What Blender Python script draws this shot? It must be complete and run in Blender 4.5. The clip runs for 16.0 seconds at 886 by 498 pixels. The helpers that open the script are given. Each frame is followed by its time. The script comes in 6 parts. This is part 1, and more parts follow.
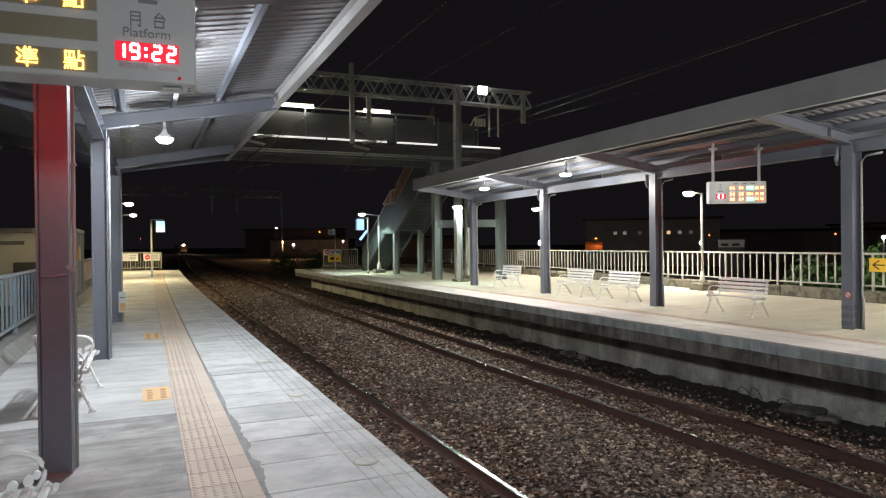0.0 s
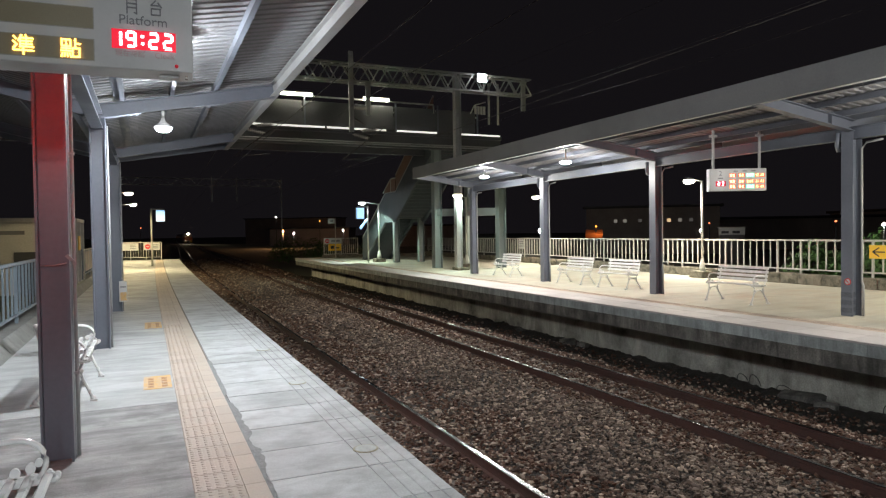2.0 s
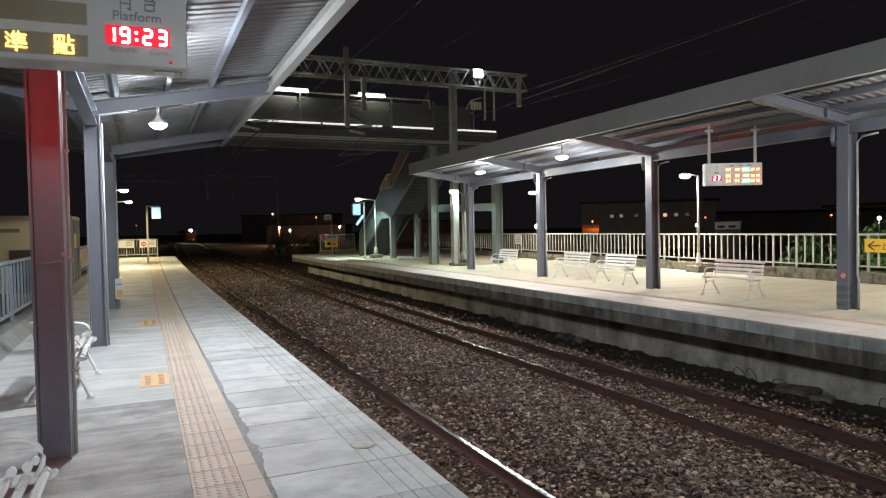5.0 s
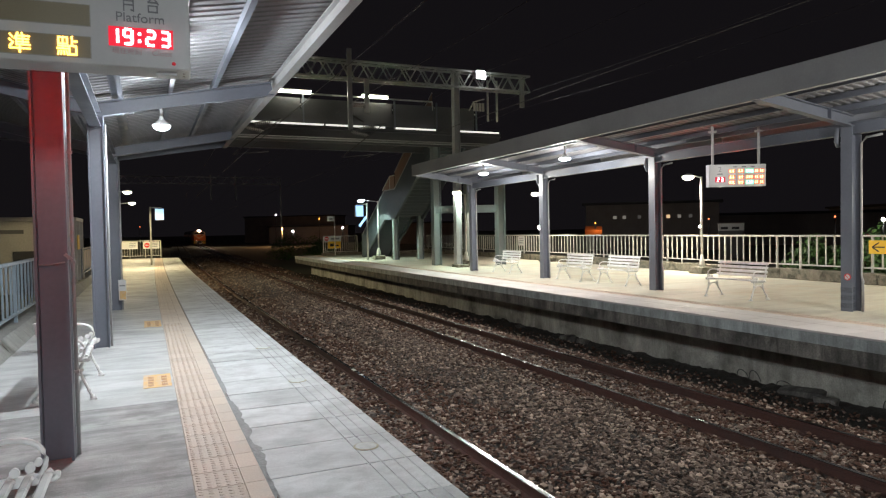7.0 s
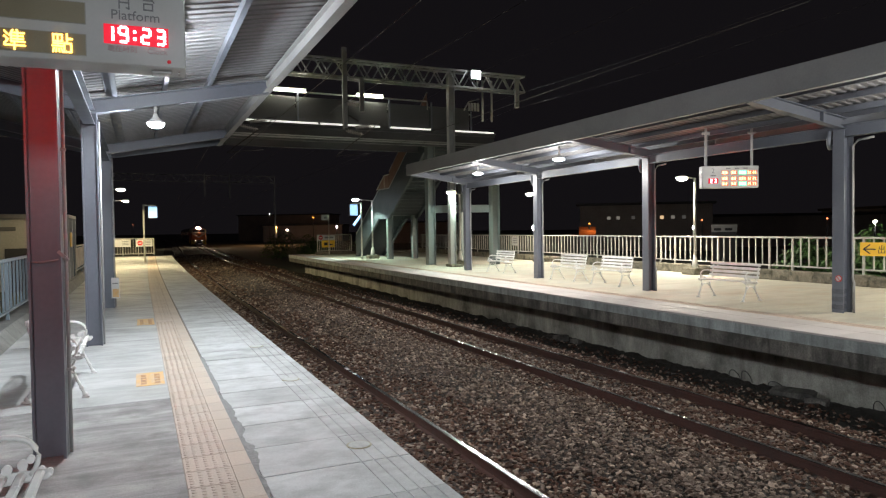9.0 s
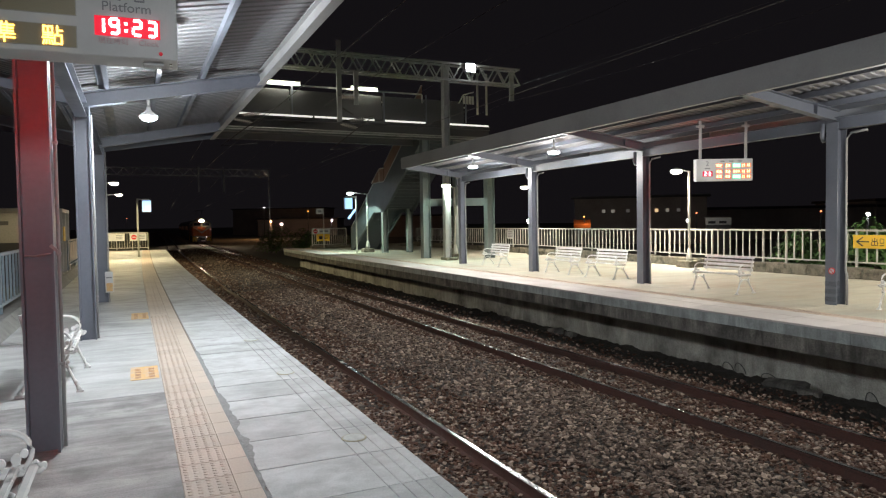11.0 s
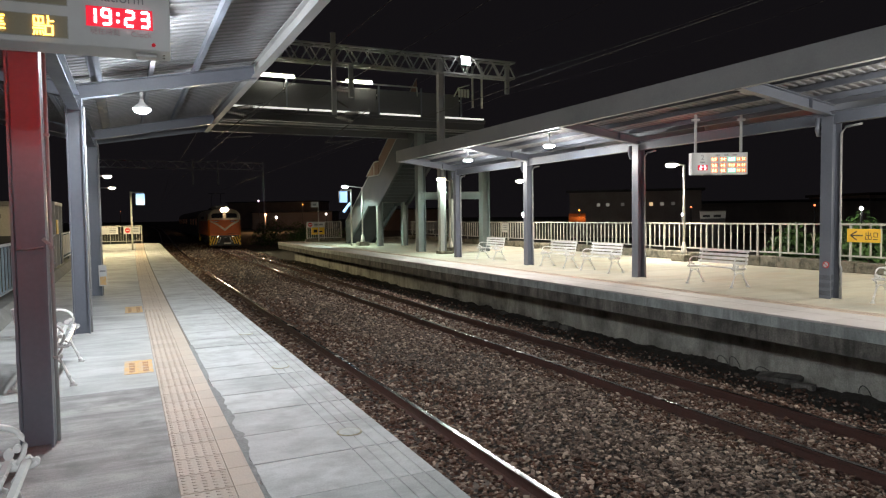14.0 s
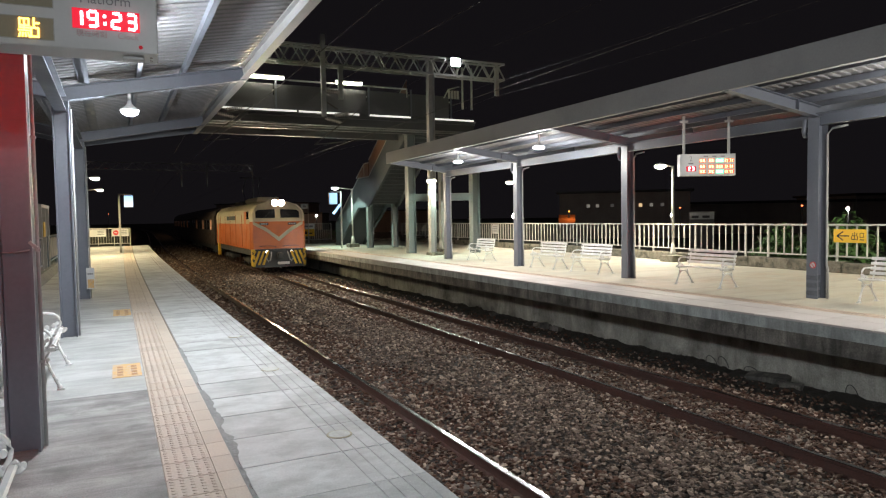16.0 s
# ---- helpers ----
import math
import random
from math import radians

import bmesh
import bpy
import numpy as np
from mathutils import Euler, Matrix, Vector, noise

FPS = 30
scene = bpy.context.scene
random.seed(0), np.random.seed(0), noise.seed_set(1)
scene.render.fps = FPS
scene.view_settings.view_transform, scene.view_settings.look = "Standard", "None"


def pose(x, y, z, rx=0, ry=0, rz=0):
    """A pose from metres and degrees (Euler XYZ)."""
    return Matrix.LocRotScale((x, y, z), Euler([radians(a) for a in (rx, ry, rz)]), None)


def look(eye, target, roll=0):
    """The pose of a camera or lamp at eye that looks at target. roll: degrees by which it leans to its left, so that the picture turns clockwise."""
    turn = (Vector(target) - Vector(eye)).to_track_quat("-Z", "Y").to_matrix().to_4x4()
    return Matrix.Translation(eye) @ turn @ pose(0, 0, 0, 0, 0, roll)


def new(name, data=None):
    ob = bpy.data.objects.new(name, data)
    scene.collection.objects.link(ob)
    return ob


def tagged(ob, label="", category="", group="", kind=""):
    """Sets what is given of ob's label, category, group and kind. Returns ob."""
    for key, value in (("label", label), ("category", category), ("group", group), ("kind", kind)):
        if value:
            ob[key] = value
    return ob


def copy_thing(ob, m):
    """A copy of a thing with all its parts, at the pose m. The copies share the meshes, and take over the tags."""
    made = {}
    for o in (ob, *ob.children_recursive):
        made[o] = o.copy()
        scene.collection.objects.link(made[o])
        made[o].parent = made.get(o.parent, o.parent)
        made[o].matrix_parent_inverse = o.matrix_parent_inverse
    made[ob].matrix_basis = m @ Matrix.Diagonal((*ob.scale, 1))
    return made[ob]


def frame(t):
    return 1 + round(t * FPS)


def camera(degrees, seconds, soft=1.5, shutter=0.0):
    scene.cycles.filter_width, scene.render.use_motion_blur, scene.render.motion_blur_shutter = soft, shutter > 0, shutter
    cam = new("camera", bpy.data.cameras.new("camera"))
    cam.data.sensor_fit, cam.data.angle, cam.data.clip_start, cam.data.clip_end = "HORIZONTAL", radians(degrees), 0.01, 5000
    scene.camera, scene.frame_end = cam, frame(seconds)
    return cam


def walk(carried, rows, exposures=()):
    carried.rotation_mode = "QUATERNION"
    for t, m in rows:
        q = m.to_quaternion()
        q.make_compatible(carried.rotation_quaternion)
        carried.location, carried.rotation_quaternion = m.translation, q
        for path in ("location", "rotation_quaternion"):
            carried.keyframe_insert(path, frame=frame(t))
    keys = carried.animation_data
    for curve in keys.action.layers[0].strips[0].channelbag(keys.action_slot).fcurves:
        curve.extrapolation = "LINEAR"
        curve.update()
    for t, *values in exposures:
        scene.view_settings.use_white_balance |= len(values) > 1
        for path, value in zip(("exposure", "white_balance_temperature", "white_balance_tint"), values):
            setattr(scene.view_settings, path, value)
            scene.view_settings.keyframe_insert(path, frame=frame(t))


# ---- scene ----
cam = camera(67.2, 16.0, soft=1.2)
PATH = [
    (0.0, pose(-0.000, 0.000, 1.600, 89.600, 0.600, -24.000)),
    (0.5, pose(0.000, -0.009, 1.600, 89.799, 0.600, -24.237)),
    (1.0, pose(-0.001, -0.001, 1.602, 89.439, 0.591, -24.086)),
    (1.5, pose(-0.002, 0.003, 1.604, 89.311, 0.407, -23.780)),
    (2.0, pose(0.006, -0.006, 1.596, 88.616, 0.791, -23.980)),
    (2.5, pose(0.007, 0.010, 1.599, 88.664, 0.641, -24.592)),
    (3.0, pose(0.000, -0.004, 1.600, 88.952, 0.454, -24.635)),
    (3.5, pose(0.003, -0.007, 1.597, 88.703, 0.640, -24.699)),
    (4.0, pose(0.004, -0.010, 1.594, 88.590, 0.790, -24.520)),
    (6.5, pose(0.014, 0.010, 1.598, 87.828, 1.232, -24.186)),
    (7.0, pose(0.010, 0.004, 1.595, 88.376, 1.058, -24.032)),
    (7.5, pose(0.001, -0.010, 1.598, 88.498, 1.121, -24.109)),
    (8.0, pose(0.003, -0.013, 1.596, 88.452, 0.834, -24.075)),
    (10.5, pose(0.007, -0.010, 1.594, 88.043, 0.813, -25.074)),
    (11.0, pose(0.011, -0.012, 1.591, 87.768, 0.828, -24.949)),
    (11.5, pose(0.010, -0.003, 1.595, 87.672, 0.891, -24.964)),
    (12.0, pose(0.008, -0.003, 1.593, 87.701, 1.051, -25.052)),
    (12.5, pose(0.013, -0.002, 1.596, 87.671, 0.908, -25.018)),
    (13.0, pose(0.013, 0.003, 1.594, 87.599, 0.929, -25.369)),
    (13.5, pose(0.010, 0.008, 1.591, 87.409, 0.687, -25.373)),
    (14.0, pose(0.014, 0.009, 1.592, 87.203, 0.769, -25.383)),
    (14.5, pose(0.014, 0.005, 1.595, 87.448, 0.949, -25.228)),
    (15.0, pose(0.015, 0.007, 1.597, 87.379, 0.975, -25.747)),
    (15.5, pose(0.016, -0.003, 1.593, 87.529, 1.018, -26.111)),
    (16.0, pose(0.018, 0.002, 1.596, 87.308, 0.908, -26.210)),
]
walk(cam, PATH)
scene.view_settings.exposure = 0.2

# ---- night sky and lamps ----
world = bpy.data.worlds.new("night")
scene.world = world
world.use_nodes = True
wn = world.node_tree.nodes
wn["Background"].inputs[0].default_value = (0.0115, 0.0100, 0.0120, 1)
wn["Background"].inputs[1].default_value = 0.47


def spot(name, at, power, colour, size=0.12, cone=150, blend=0.12, aim=(0, 0, -1)):
    """A downward flood lamp inside a luminaire."""
    d = bpy.data.lights.new(name, "SPOT")
    d.energy, d.color, d.shadow_soft_size = power, colour, size
    d.spot_size, d.spot_blend = radians(cone), blend
    ob = new(name, d)
    ob.matrix_world = look(at, Vector(at) + Vector(aim))
    return ob


def bulb(name, at, power, colour, size=0.15):
    """A round lamp that shines all about."""
    d = bpy.data.lights.new(name, "POINT")
    d.energy, d.color, d.shadow_soft_size = power, colour, size
    ob = new(name, d)
    ob.location = at
    return ob


COOL, WARM, NEUTRAL = (0.90, 0.96, 1.0), (1.0, 0.91, 0.745), (1.0, 0.97, 0.92)
GREENISH = (0.74, 1.0, 0.86)

# ---- materials ----
def material(name, colour, rough=0.6, metal=0.0, vary=0.25, scale=3.0, fine=60.0, bump=0.15, stain=None, stain_amount=0.5, stain_scale=0.8, rnd=0.0, spec=0.5, dist=0.01, streak=None, streak_amount=0.3):
    """A procedural surface: two scales of tone, fine relief, blotchy stains."""
    m = bpy.data.materials.new(name)
    m.use_nodes = True
    nt = m.node_tree
    n, l = nt.nodes, nt.links
    bs = n["Principled BSDF"]
    bs.inputs["Roughness"].default_value, bs.inputs["Metallic"].default_value = rough, metal
    bs.inputs["Specular IOR Level"].default_value = spec
    co = n.new("ShaderNodeTexCoord")
    geo = n.new("ShaderNodeNewGeometry")
    a = n.new("ShaderNodeTexNoise")
    a.inputs["Scale"].default_value, a.inputs["Detail"].default_value, a.inputs["Roughness"].default_value = scale, 6, 0.6
    b = n.new("ShaderNodeTexNoise")
    b.inputs["Scale"].default_value, b.inputs["Detail"].default_value = fine, 3
    l.new(geo.outputs["Position"], a.inputs["Vector"])
    l.new(geo.outputs["Position"], b.inputs["Vector"])
    mix = n.new("ShaderNodeMath")
    mix.operation = "ADD"
    l.new(a.outputs["Fac"], mix.inputs[0])
    l.new(b.outputs["Fac"], mix.inputs[1])
    ramp = n.new("ShaderNodeMapRange")
    ramp.inputs["From Min"].default_value, ramp.inputs["From Max"].default_value = 0.65, 1.35
    ramp.inputs["To Min"].default_value, ramp.inputs["To Max"].default_value = 1 - vary, 1 + vary
    l.new(mix.outputs[0], ramp.inputs["Value"])
    tone = ramp.outputs[0]
    if streak:
        mp = n.new("ShaderNodeVectorMath")
        mp.operation = "MULTIPLY"
        mp.inputs[1].default_value = streak
        l.new(geo.outputs["Position"], mp.inputs[0])
        st = n.new("ShaderNodeTexNoise")
        st.inputs["Scale"].default_value, st.inputs["Detail"].default_value, st.inputs["Roughness"].default_value = 1.0, 7, 0.68
        st.inputs["Distortion"].default_value = 0.6
        l.new(mp.outputs[0], st.inputs["Vector"])
        s3 = n.new("ShaderNodeMapRange")
        s3.inputs["From Min"].default_value, s3.inputs["From Max"].default_value = 0.32, 0.68
        s3.inputs["To Min"].default_value, s3.inputs["To Max"].default_value = 1 - streak_amount, 1 + streak_amount
        l.new(st.outputs["Fac"], s3.inputs["Value"])
        m3 = n.new("ShaderNodeMath")
        m3.operation = "MULTIPLY"
        l.new(tone, m3.inputs[0])
        l.new(s3.outputs[0], m3.inputs[1])
        tone = m3.outputs[0]
    if rnd:
        oi = n.new("ShaderNodeObjectInfo")
        isl = n.new("ShaderNodeMath")
        isl.operation = "ADD"
        l.new(oi.outputs["Random"], isl.inputs[0])
        l.new(geo.outputs["Random Per Island"], isl.inputs[1])
        r2 = n.new("ShaderNodeMapRange")
        r2.inputs["From Max"].default_value = 2.0
        r2.inputs["To Min"].default_value, r2.inputs["To Max"].default_value = 1 - rnd, 1 + rnd
        l.new(isl.outputs[0], r2.inputs["Value"])
        mu = n.new("ShaderNodeMath")
        mu.operation = "MULTIPLY"
        l.new(tone, mu.inputs[0])
        l.new(r2.outputs[0], mu.inputs[1])
        tone = mu.outputs[0]
    base = n.new("ShaderNodeVectorMath")
    base.operation = "SCALE"
    base.inputs[0].default_value = colour
    l.new(tone, base.inputs["Scale"])
    out = base.outputs[0]
    if stain:
        s = n.new("ShaderNodeTexNoise")
        s.inputs["Scale"].default_value, s.inputs["Detail"].default_value, s.inputs["Roughness"].default_value = stain_scale, 8, 0.65
        l.new(geo.outputs["Position"], s.inputs["Vector"])
        sr = n.new("ShaderNodeMapRange")
        sr.inputs["From Min"].default_value, sr.inputs["From Max"].default_value = 0.46, 0.68
        sr.inputs["To Max"].default_value = stain_amount
        l.new(s.outputs["Fac"], sr.inputs["Value"])
        mx = n.new("ShaderNodeMix")
        mx.data_type = "RGBA"
        l.new(sr.outputs[0], mx.inputs["Factor"])
        l.new(out, mx.inputs["A"])
        mx.inputs["B"].default_value = (*stain, 1)
        out = mx.outputs["Result"]
    l.new(out, bs.inputs["Base Color"])
    rr = n.new("ShaderNodeMapRange")
    rr.inputs["From Min"].default_value, rr.inputs["From Max"].default_value = 0.3, 0.7
    rr.inputs["To Min"].default_value, rr.inputs["To Max"].default_value = max(0.02, rough - 0.12), min(1, rough + 0.12)
    l.new(a.outputs["Fac"], rr.inputs["Value"])
    l.new(rr.outputs[0], bs.inputs["Roughness"])
    if bump:
        bp = n.new("ShaderNodeBump")
        bp.inputs["Strength"].default_value, bp.inputs["Distance"].default_value = bump, dist
        l.new(mix.outputs[0], bp.inputs["Height"])
        l.new(bp.outputs[0], bs.inputs["Normal"])
    return m


def glow(name, colour, strength, base=None):
    m = bpy.data.materials.new(name)
    m.use_nodes = True
    bs = m.node_tree.nodes["Principled BSDF"]
    bs.inputs["Base Color"].default_value = (*(base or [min(1, 0.3 + 0.5 * v) for v in colour]), 1)
    bs.inputs["Emission Color"].default_value = (*colour, 1)
    bs.inputs["Emission Strength"].default_value = strength
    return m


M_CONC = material("platform concrete", (0.42, 0.425, 0.42), 0.7, vary=0.3, scale=2.6, fine=95, bump=0.2, stain=(0.20, 0.195, 0.19), stain_amount=0.7, stain_scale=1.3, streak=(0.9, 4.0, 1.0), streak_amount=0.22)
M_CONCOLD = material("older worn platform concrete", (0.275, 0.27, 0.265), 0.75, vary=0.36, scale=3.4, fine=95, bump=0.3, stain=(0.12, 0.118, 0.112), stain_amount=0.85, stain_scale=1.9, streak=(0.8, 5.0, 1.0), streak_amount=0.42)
M_SLAB = material("coping concrete slab", (0.47, 0.48, 0.48), 0.7, vary=0.2, scale=2.0, fine=90, bump=0.12, stain=(0.24, 0.24, 0.235), stain_amount=0.6, stain_scale=2.2, rnd=0.2, streak=(2.5, 5.0, 1.0), streak_amount=0.14)
M_CONC2 = material("far platform concrete", (0.46, 0.44, 0.36), 0.75, vary=0.12, scale=0.9, fine=60, bump=0.1, stain=(0.40, 0.30, 0.20), stain_amount=0.5, stain_scale=0.9, streak=(0.6, 2.0, 1.0), streak_amount=0.16)
M_COPE2 = material("far coping tile", (0.47, 0.44, 0.425), 0.65, vary=0.12, scale=3, fine=70, stain=(0.33, 0.31, 0.29), rnd=0.14)
M_COPEFACE = material("painted coping face", (0.34, 0.37, 0.365), 0.7, vary=0.18, scale=3, fine=40, stain=(0.10, 0.10, 0.095), stain_amount=0.5, stain_scale=2.0, streak=(1, 5.0, 0.8), streak_amount=0.35)
M_OLDWALL = material("weathered retaining concrete", (0.38, 0.37, 0.33), 0.85, vary=0.3, scale=2.0, fine=40, bump=0.3, stain=(0.05, 0.05, 0.045), stain_amount=0.85, stain_scale=1.0, streak=(1, 3.0, 0.7), streak_amount=0.35)
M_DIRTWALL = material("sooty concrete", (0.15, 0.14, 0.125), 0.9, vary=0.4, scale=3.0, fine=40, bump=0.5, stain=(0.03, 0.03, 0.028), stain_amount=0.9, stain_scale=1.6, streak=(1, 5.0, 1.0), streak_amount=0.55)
M_TACT = material("tan tactile tile", (0.48, 0.405, 0.335), 0.7, vary=0.16, scale=4, fine=80, bump=0.1, stain=(0.44, 0.35, 0.27), stain_amount=0.5, stain_scale=2.0, rnd=0.12)
M_TACTY = material("orange tactile tile", (0.53, 0.43, 0.34), 0.7, vary=0.15, scale=4, fine=80, bump=0.1, rnd=0.1)
M_MARK = material("worn orange floor marking", (0.60, 0.37, 0.14), 0.7, vary=0.2, scale=8, fine=90, bump=0.05, stain=(0.46, 0.41, 0.35), stain_amount=1.0, stain_scale=11)
M_MARKINK = material("brown stencil ink", (0.34, 0.17, 0.07), 0.7, bump=0, stain=(0.52, 0.36, 0.2), stain_amount=0.9, stain_scale=16)
M_STEEL = material("grey-blue painted steel", (0.135, 0.148, 0.178), 0.42, vary=0.08, scale=1.5, fine=30, bump=0.04, stain=(0.10, 0.11, 0.13), stain_amount=0.35, stain_scale=1.3)
M_STEELR = material("light grey painted beam", (0.33, 0.33, 0.325), 0.45, vary=0.08, scale=1.5, fine=30, bump=0.04, stain=(0.17, 0.17, 0.17), stain_amount=0.35)
M_SHEET = material("galvanised roof sheet", (0.235, 0.235, 0.245), 0.4, metal=0.25, vary=0.08, scale=2, fine=20, bump=0.03, stain=(0.15, 0.15, 0.155), stain_amount=0.4)
M_WHITE = material("white enamelled iron", (0.72, 0.72, 0.71), 0.24, vary=0.06, scale=6, fine=40, bump=0.05, stain=(0.5, 0.48, 0.45), stain_amount=0.3, stain_scale=5)
M_FENCE = material("pale painted fence steel", (0.50, 0.50, 0.45), 0.5, vary=0.1, scale=6, fine=30, bump=0.05, stain=(0.3, 0.26, 0.2), stain_amount=0.35, stain_scale=6)
M_FENCEL = material("blue-grey fence steel", (0.17, 0.215, 0.25), 0.45, vary=0.1, scale=6, fine=30, bump=0.05)
M_RAILTOP = material("polished rail head", (0.58, 0.55, 0.53), 0.2, metal=1.0, vary=0.08, scale=1.5, fine=25, bump=0)
M_RUST = material("rusty rail side", (0.062, 0.024, 0.017), 0.85, vary=0.3, scale=6, fine=50, bump=0.3, stain=(0.03, 0.022, 0.02))
M_SLEEPER = material("stained concrete sleeper", (0.14, 0.11, 0.09), 0.85, vary=0.25, scale=5, fine=50, bump=0.3, stain=(0.06, 0.045, 0.04))
M_BALLAST = material("ballast bed", (0.042, 0.030, 0.024), 0.9, vary=0.5, scale=9, fine=28, bump=1.0, dist=0.06, stain=(0.04, 0.033, 0.03), stain_amount=0.6, stain_scale=1.2)


def stone_material(name, dark, mid, grey):
    """Crushed stone: each lump takes its own tone between rust brown, grey and pale."""
    m = material(name, (0.17, 0.14, 0.12), 0.85, vary=0.3, scale=14, fine=120, bump=0.3)
    nt = m.node_tree
    n, l = nt.nodes, nt.links
    geo = n.new("ShaderNodeNewGeometry")
    ramp = n.new("ShaderNodeValToRGB")
    cr = ramp.color_ramp
    cr.elements[0].position, cr.elements[0].color = 0.0, (*dark, 1)
    cr.elements[1].position, cr.elements[1].color = 1.0, (0.52, 0.48, 0.43, 1)
    for pos, col in ((0.35, (*mid, 1)), (0.65, (*grey, 1)), (0.82, (0.25, 0.232, 0.215, 1))):
        e = cr.elements.new(pos)
        e.color = col
    l.new(geo.outputs["Random Per Island"], ramp.inputs[0])
    old = n["Principled BSDF"].inputs["Base Color"].links[0].from_socket
    mx = n.new("ShaderNodeMix")
    mx.data_type, mx.blend_type = "RGBA", "MULTIPLY"
    mx.inputs["Factor"].default_value = 1.0
    gain = n.new("ShaderNodeVectorMath")
    gain.operation = "SCALE"
    gain.inputs["Scale"].default_value = 5.5
    l.new(old, gain.inputs[0])
    l.new(ramp.outputs[0], mx.inputs["A"])
    l.new(gain.outputs[0], mx.inputs["B"])
    l.new(mx.outputs["Result"], n["Principled BSDF"].inputs["Base Color"])
    return m


M_STONE = stone_material("rusty ballast stone", (0.036, 0.022, 0.017), (0.104, 0.058, 0.041), (0.136, 0.094, 0.074))
M_STONEG = stone_material("grey ballast stone", (0.055, 0.045, 0.041), (0.140, 0.114, 0.101), (0.205, 0.180, 0.165))
M_GROUND = material("dark ground", (0.05, 0.05, 0.035), 0.95, vary=0.4, scale=0.6, fine=8, bump=0.5)
M_DARK = material("dark steel", (0.035, 0.036, 0.04), 0.55, vary=0.15, bump=0.05)
M_GALV = material("galvanised gantry steel", (0.34, 0.34, 0.33), 0.5, metal=0.3, vary=0.15, scale=3, fine=30, bump=0.05)
M_BRIDGE = material("dark bridge cladding", (0.085, 0.085, 0.088), 0.5, vary=0.12, scale=1, fine=20, bump=0.05)
M_STAIR = material("green-grey stair cladding", (0.06, 0.072, 0.078), 0.62, vary=0.25, scale=1, fine=20, bump=0.05)
M_PIER = material("grey-green pier paint", (0.19, 0.22, 0.215), 0.5, vary=0.12, scale=1, fine=20, bump=0.05)
M_TANKCLAD = material("brown panel", (0.20, 0.10, 0.06), 0.5, vary=0.12, scale=1, fine=20, bump=0.05)
M_KERB = material("mossy kerb concrete", (0.21, 0.19, 0.145), 0.9, vary=0.5, scale=6, fine=35, bump=0.8, dist=0.02, stain=(0.04, 0.042, 0.028), stain_amount=0.9, stain_scale=4.0)
M_KERBN = material("grey block kerb", (0.19, 0.19, 0.18), 0.9, vary=0.4, scale=4, fine=60, bump=0.3, stain=(0.12, 0.12, 0.115), stain_amount=0.6, stain_scale=2.5, rnd=0.15)
M_SIGNBODY = material("off-white sign casing", (0.54, 0.54, 0.53), 0.4, vary=0.03, bump=0.02)
M_YELLOW = material("yellow sign face", (0.80, 0.50, 0.03), 0.45, vary=0.04, bump=0.02)
M_BLACK = material("black print", (0.02, 0.02, 0.02), 0.5, vary=0.05, bump=0)
M_GREYINK = material("grey print", (0.22, 0.22, 0.23), 0.5, vary=0.05, bump=0)
M_REDINK = material("red print", (0.60, 0.03, 0.03), 0.5, vary=0.05, bump=0)
M_WIRE = material("dark copper wire", (0.055, 0.046, 0.04), 0.55, metal=0.3, vary=0.05, bump=0)
M_INSULATOR = material("glazed pale porcelain", (0.55, 0.52, 0.48), 0.12, vary=0.1, bump=0)
M_WALLFAR = material("grey shed wall", (0.30, 0.29, 0.27), 0.8, vary=0.15, scale=0.7, fine=12, bump=0.2)
M_LEAF = material("leaf green", (0.07, 0.15, 0.04), 0.6, vary=0.3, scale=5, fine=30, bump=0.05, rnd=0.4)
M_ORANGE = material("orange locomotive paint", (0.62, 0.145, 0.025), 0.4, vary=0.07, scale=1.5, fine=25, bump=0.03, stain=(0.34, 0.08, 0.02), stain_amount=0.4, stain_scale=1.2)
M_CREAM = material("cream locomotive paint", (0.58, 0.50, 0.34), 0.45, vary=0.08, scale=1.5, fine=25, bump=0.03, stain=(0.33, 0.27, 0.18), stain_amount=0.4)
M_HAZY = material("hazard yellow paint", (0.72, 0.45, 0.03), 0.5, vary=0.1, bump=0.03)
G_COOL = glow("cool lamp glass", (0.86, 0.94, 1.0), 40)
G_WARM = glow("warm lamp glass", (1.0, 0.9, 0.7), 50)
G_TUBE = glow("fluorescent tube", (1.0, 0.97, 0.78), 45)
G_BOX = glow("lit blue-white sign box", (0.34, 0.62, 1.0), 1.25)
G_HEAD = glow("headlamp glass", (1.0, 0.80, 0.52), 1300)
G_RED = glow("red led", (1.0, 0.02, 0.05), 0.25, (0.15, 0.01, 0.01))
G_REDHOT = glow("bright red led digit", (1.0, 0.55, 0.60), 7, (0.1, 0.02, 0.02))
G_AMBER = glow("amber led", (1.0, 0.55, 0.08), 6, (0.1, 0.06, 0.02))
G_CYAN = glow("cyan led", (0.05, 0.9, 0.6), 1.6, (0.02, 0.1, 0.08))
G_ORANGE = glow("far sodium lamp", (1.0, 0.34, 0.04), 4)
G_FARW = glow("far white lamp", (1.0, 0.95, 0.85), 140)
G_FARR = glow("far red lamp", (1.0, 0.2, 0.07), 3.5)
G_STRIP = glow("lit deck strip", (1.0, 0.98, 0.9), 0.75)
G_WIN = glow("lit far window", (1.0, 0.9, 0.78), 0.13)
G_WINDIM = glow("dim far window", (0.95, 0.9, 0.85), 0.04)
G_WINHOT = glow("bright far window", (1.0, 0.66, 0.36), 0.7)


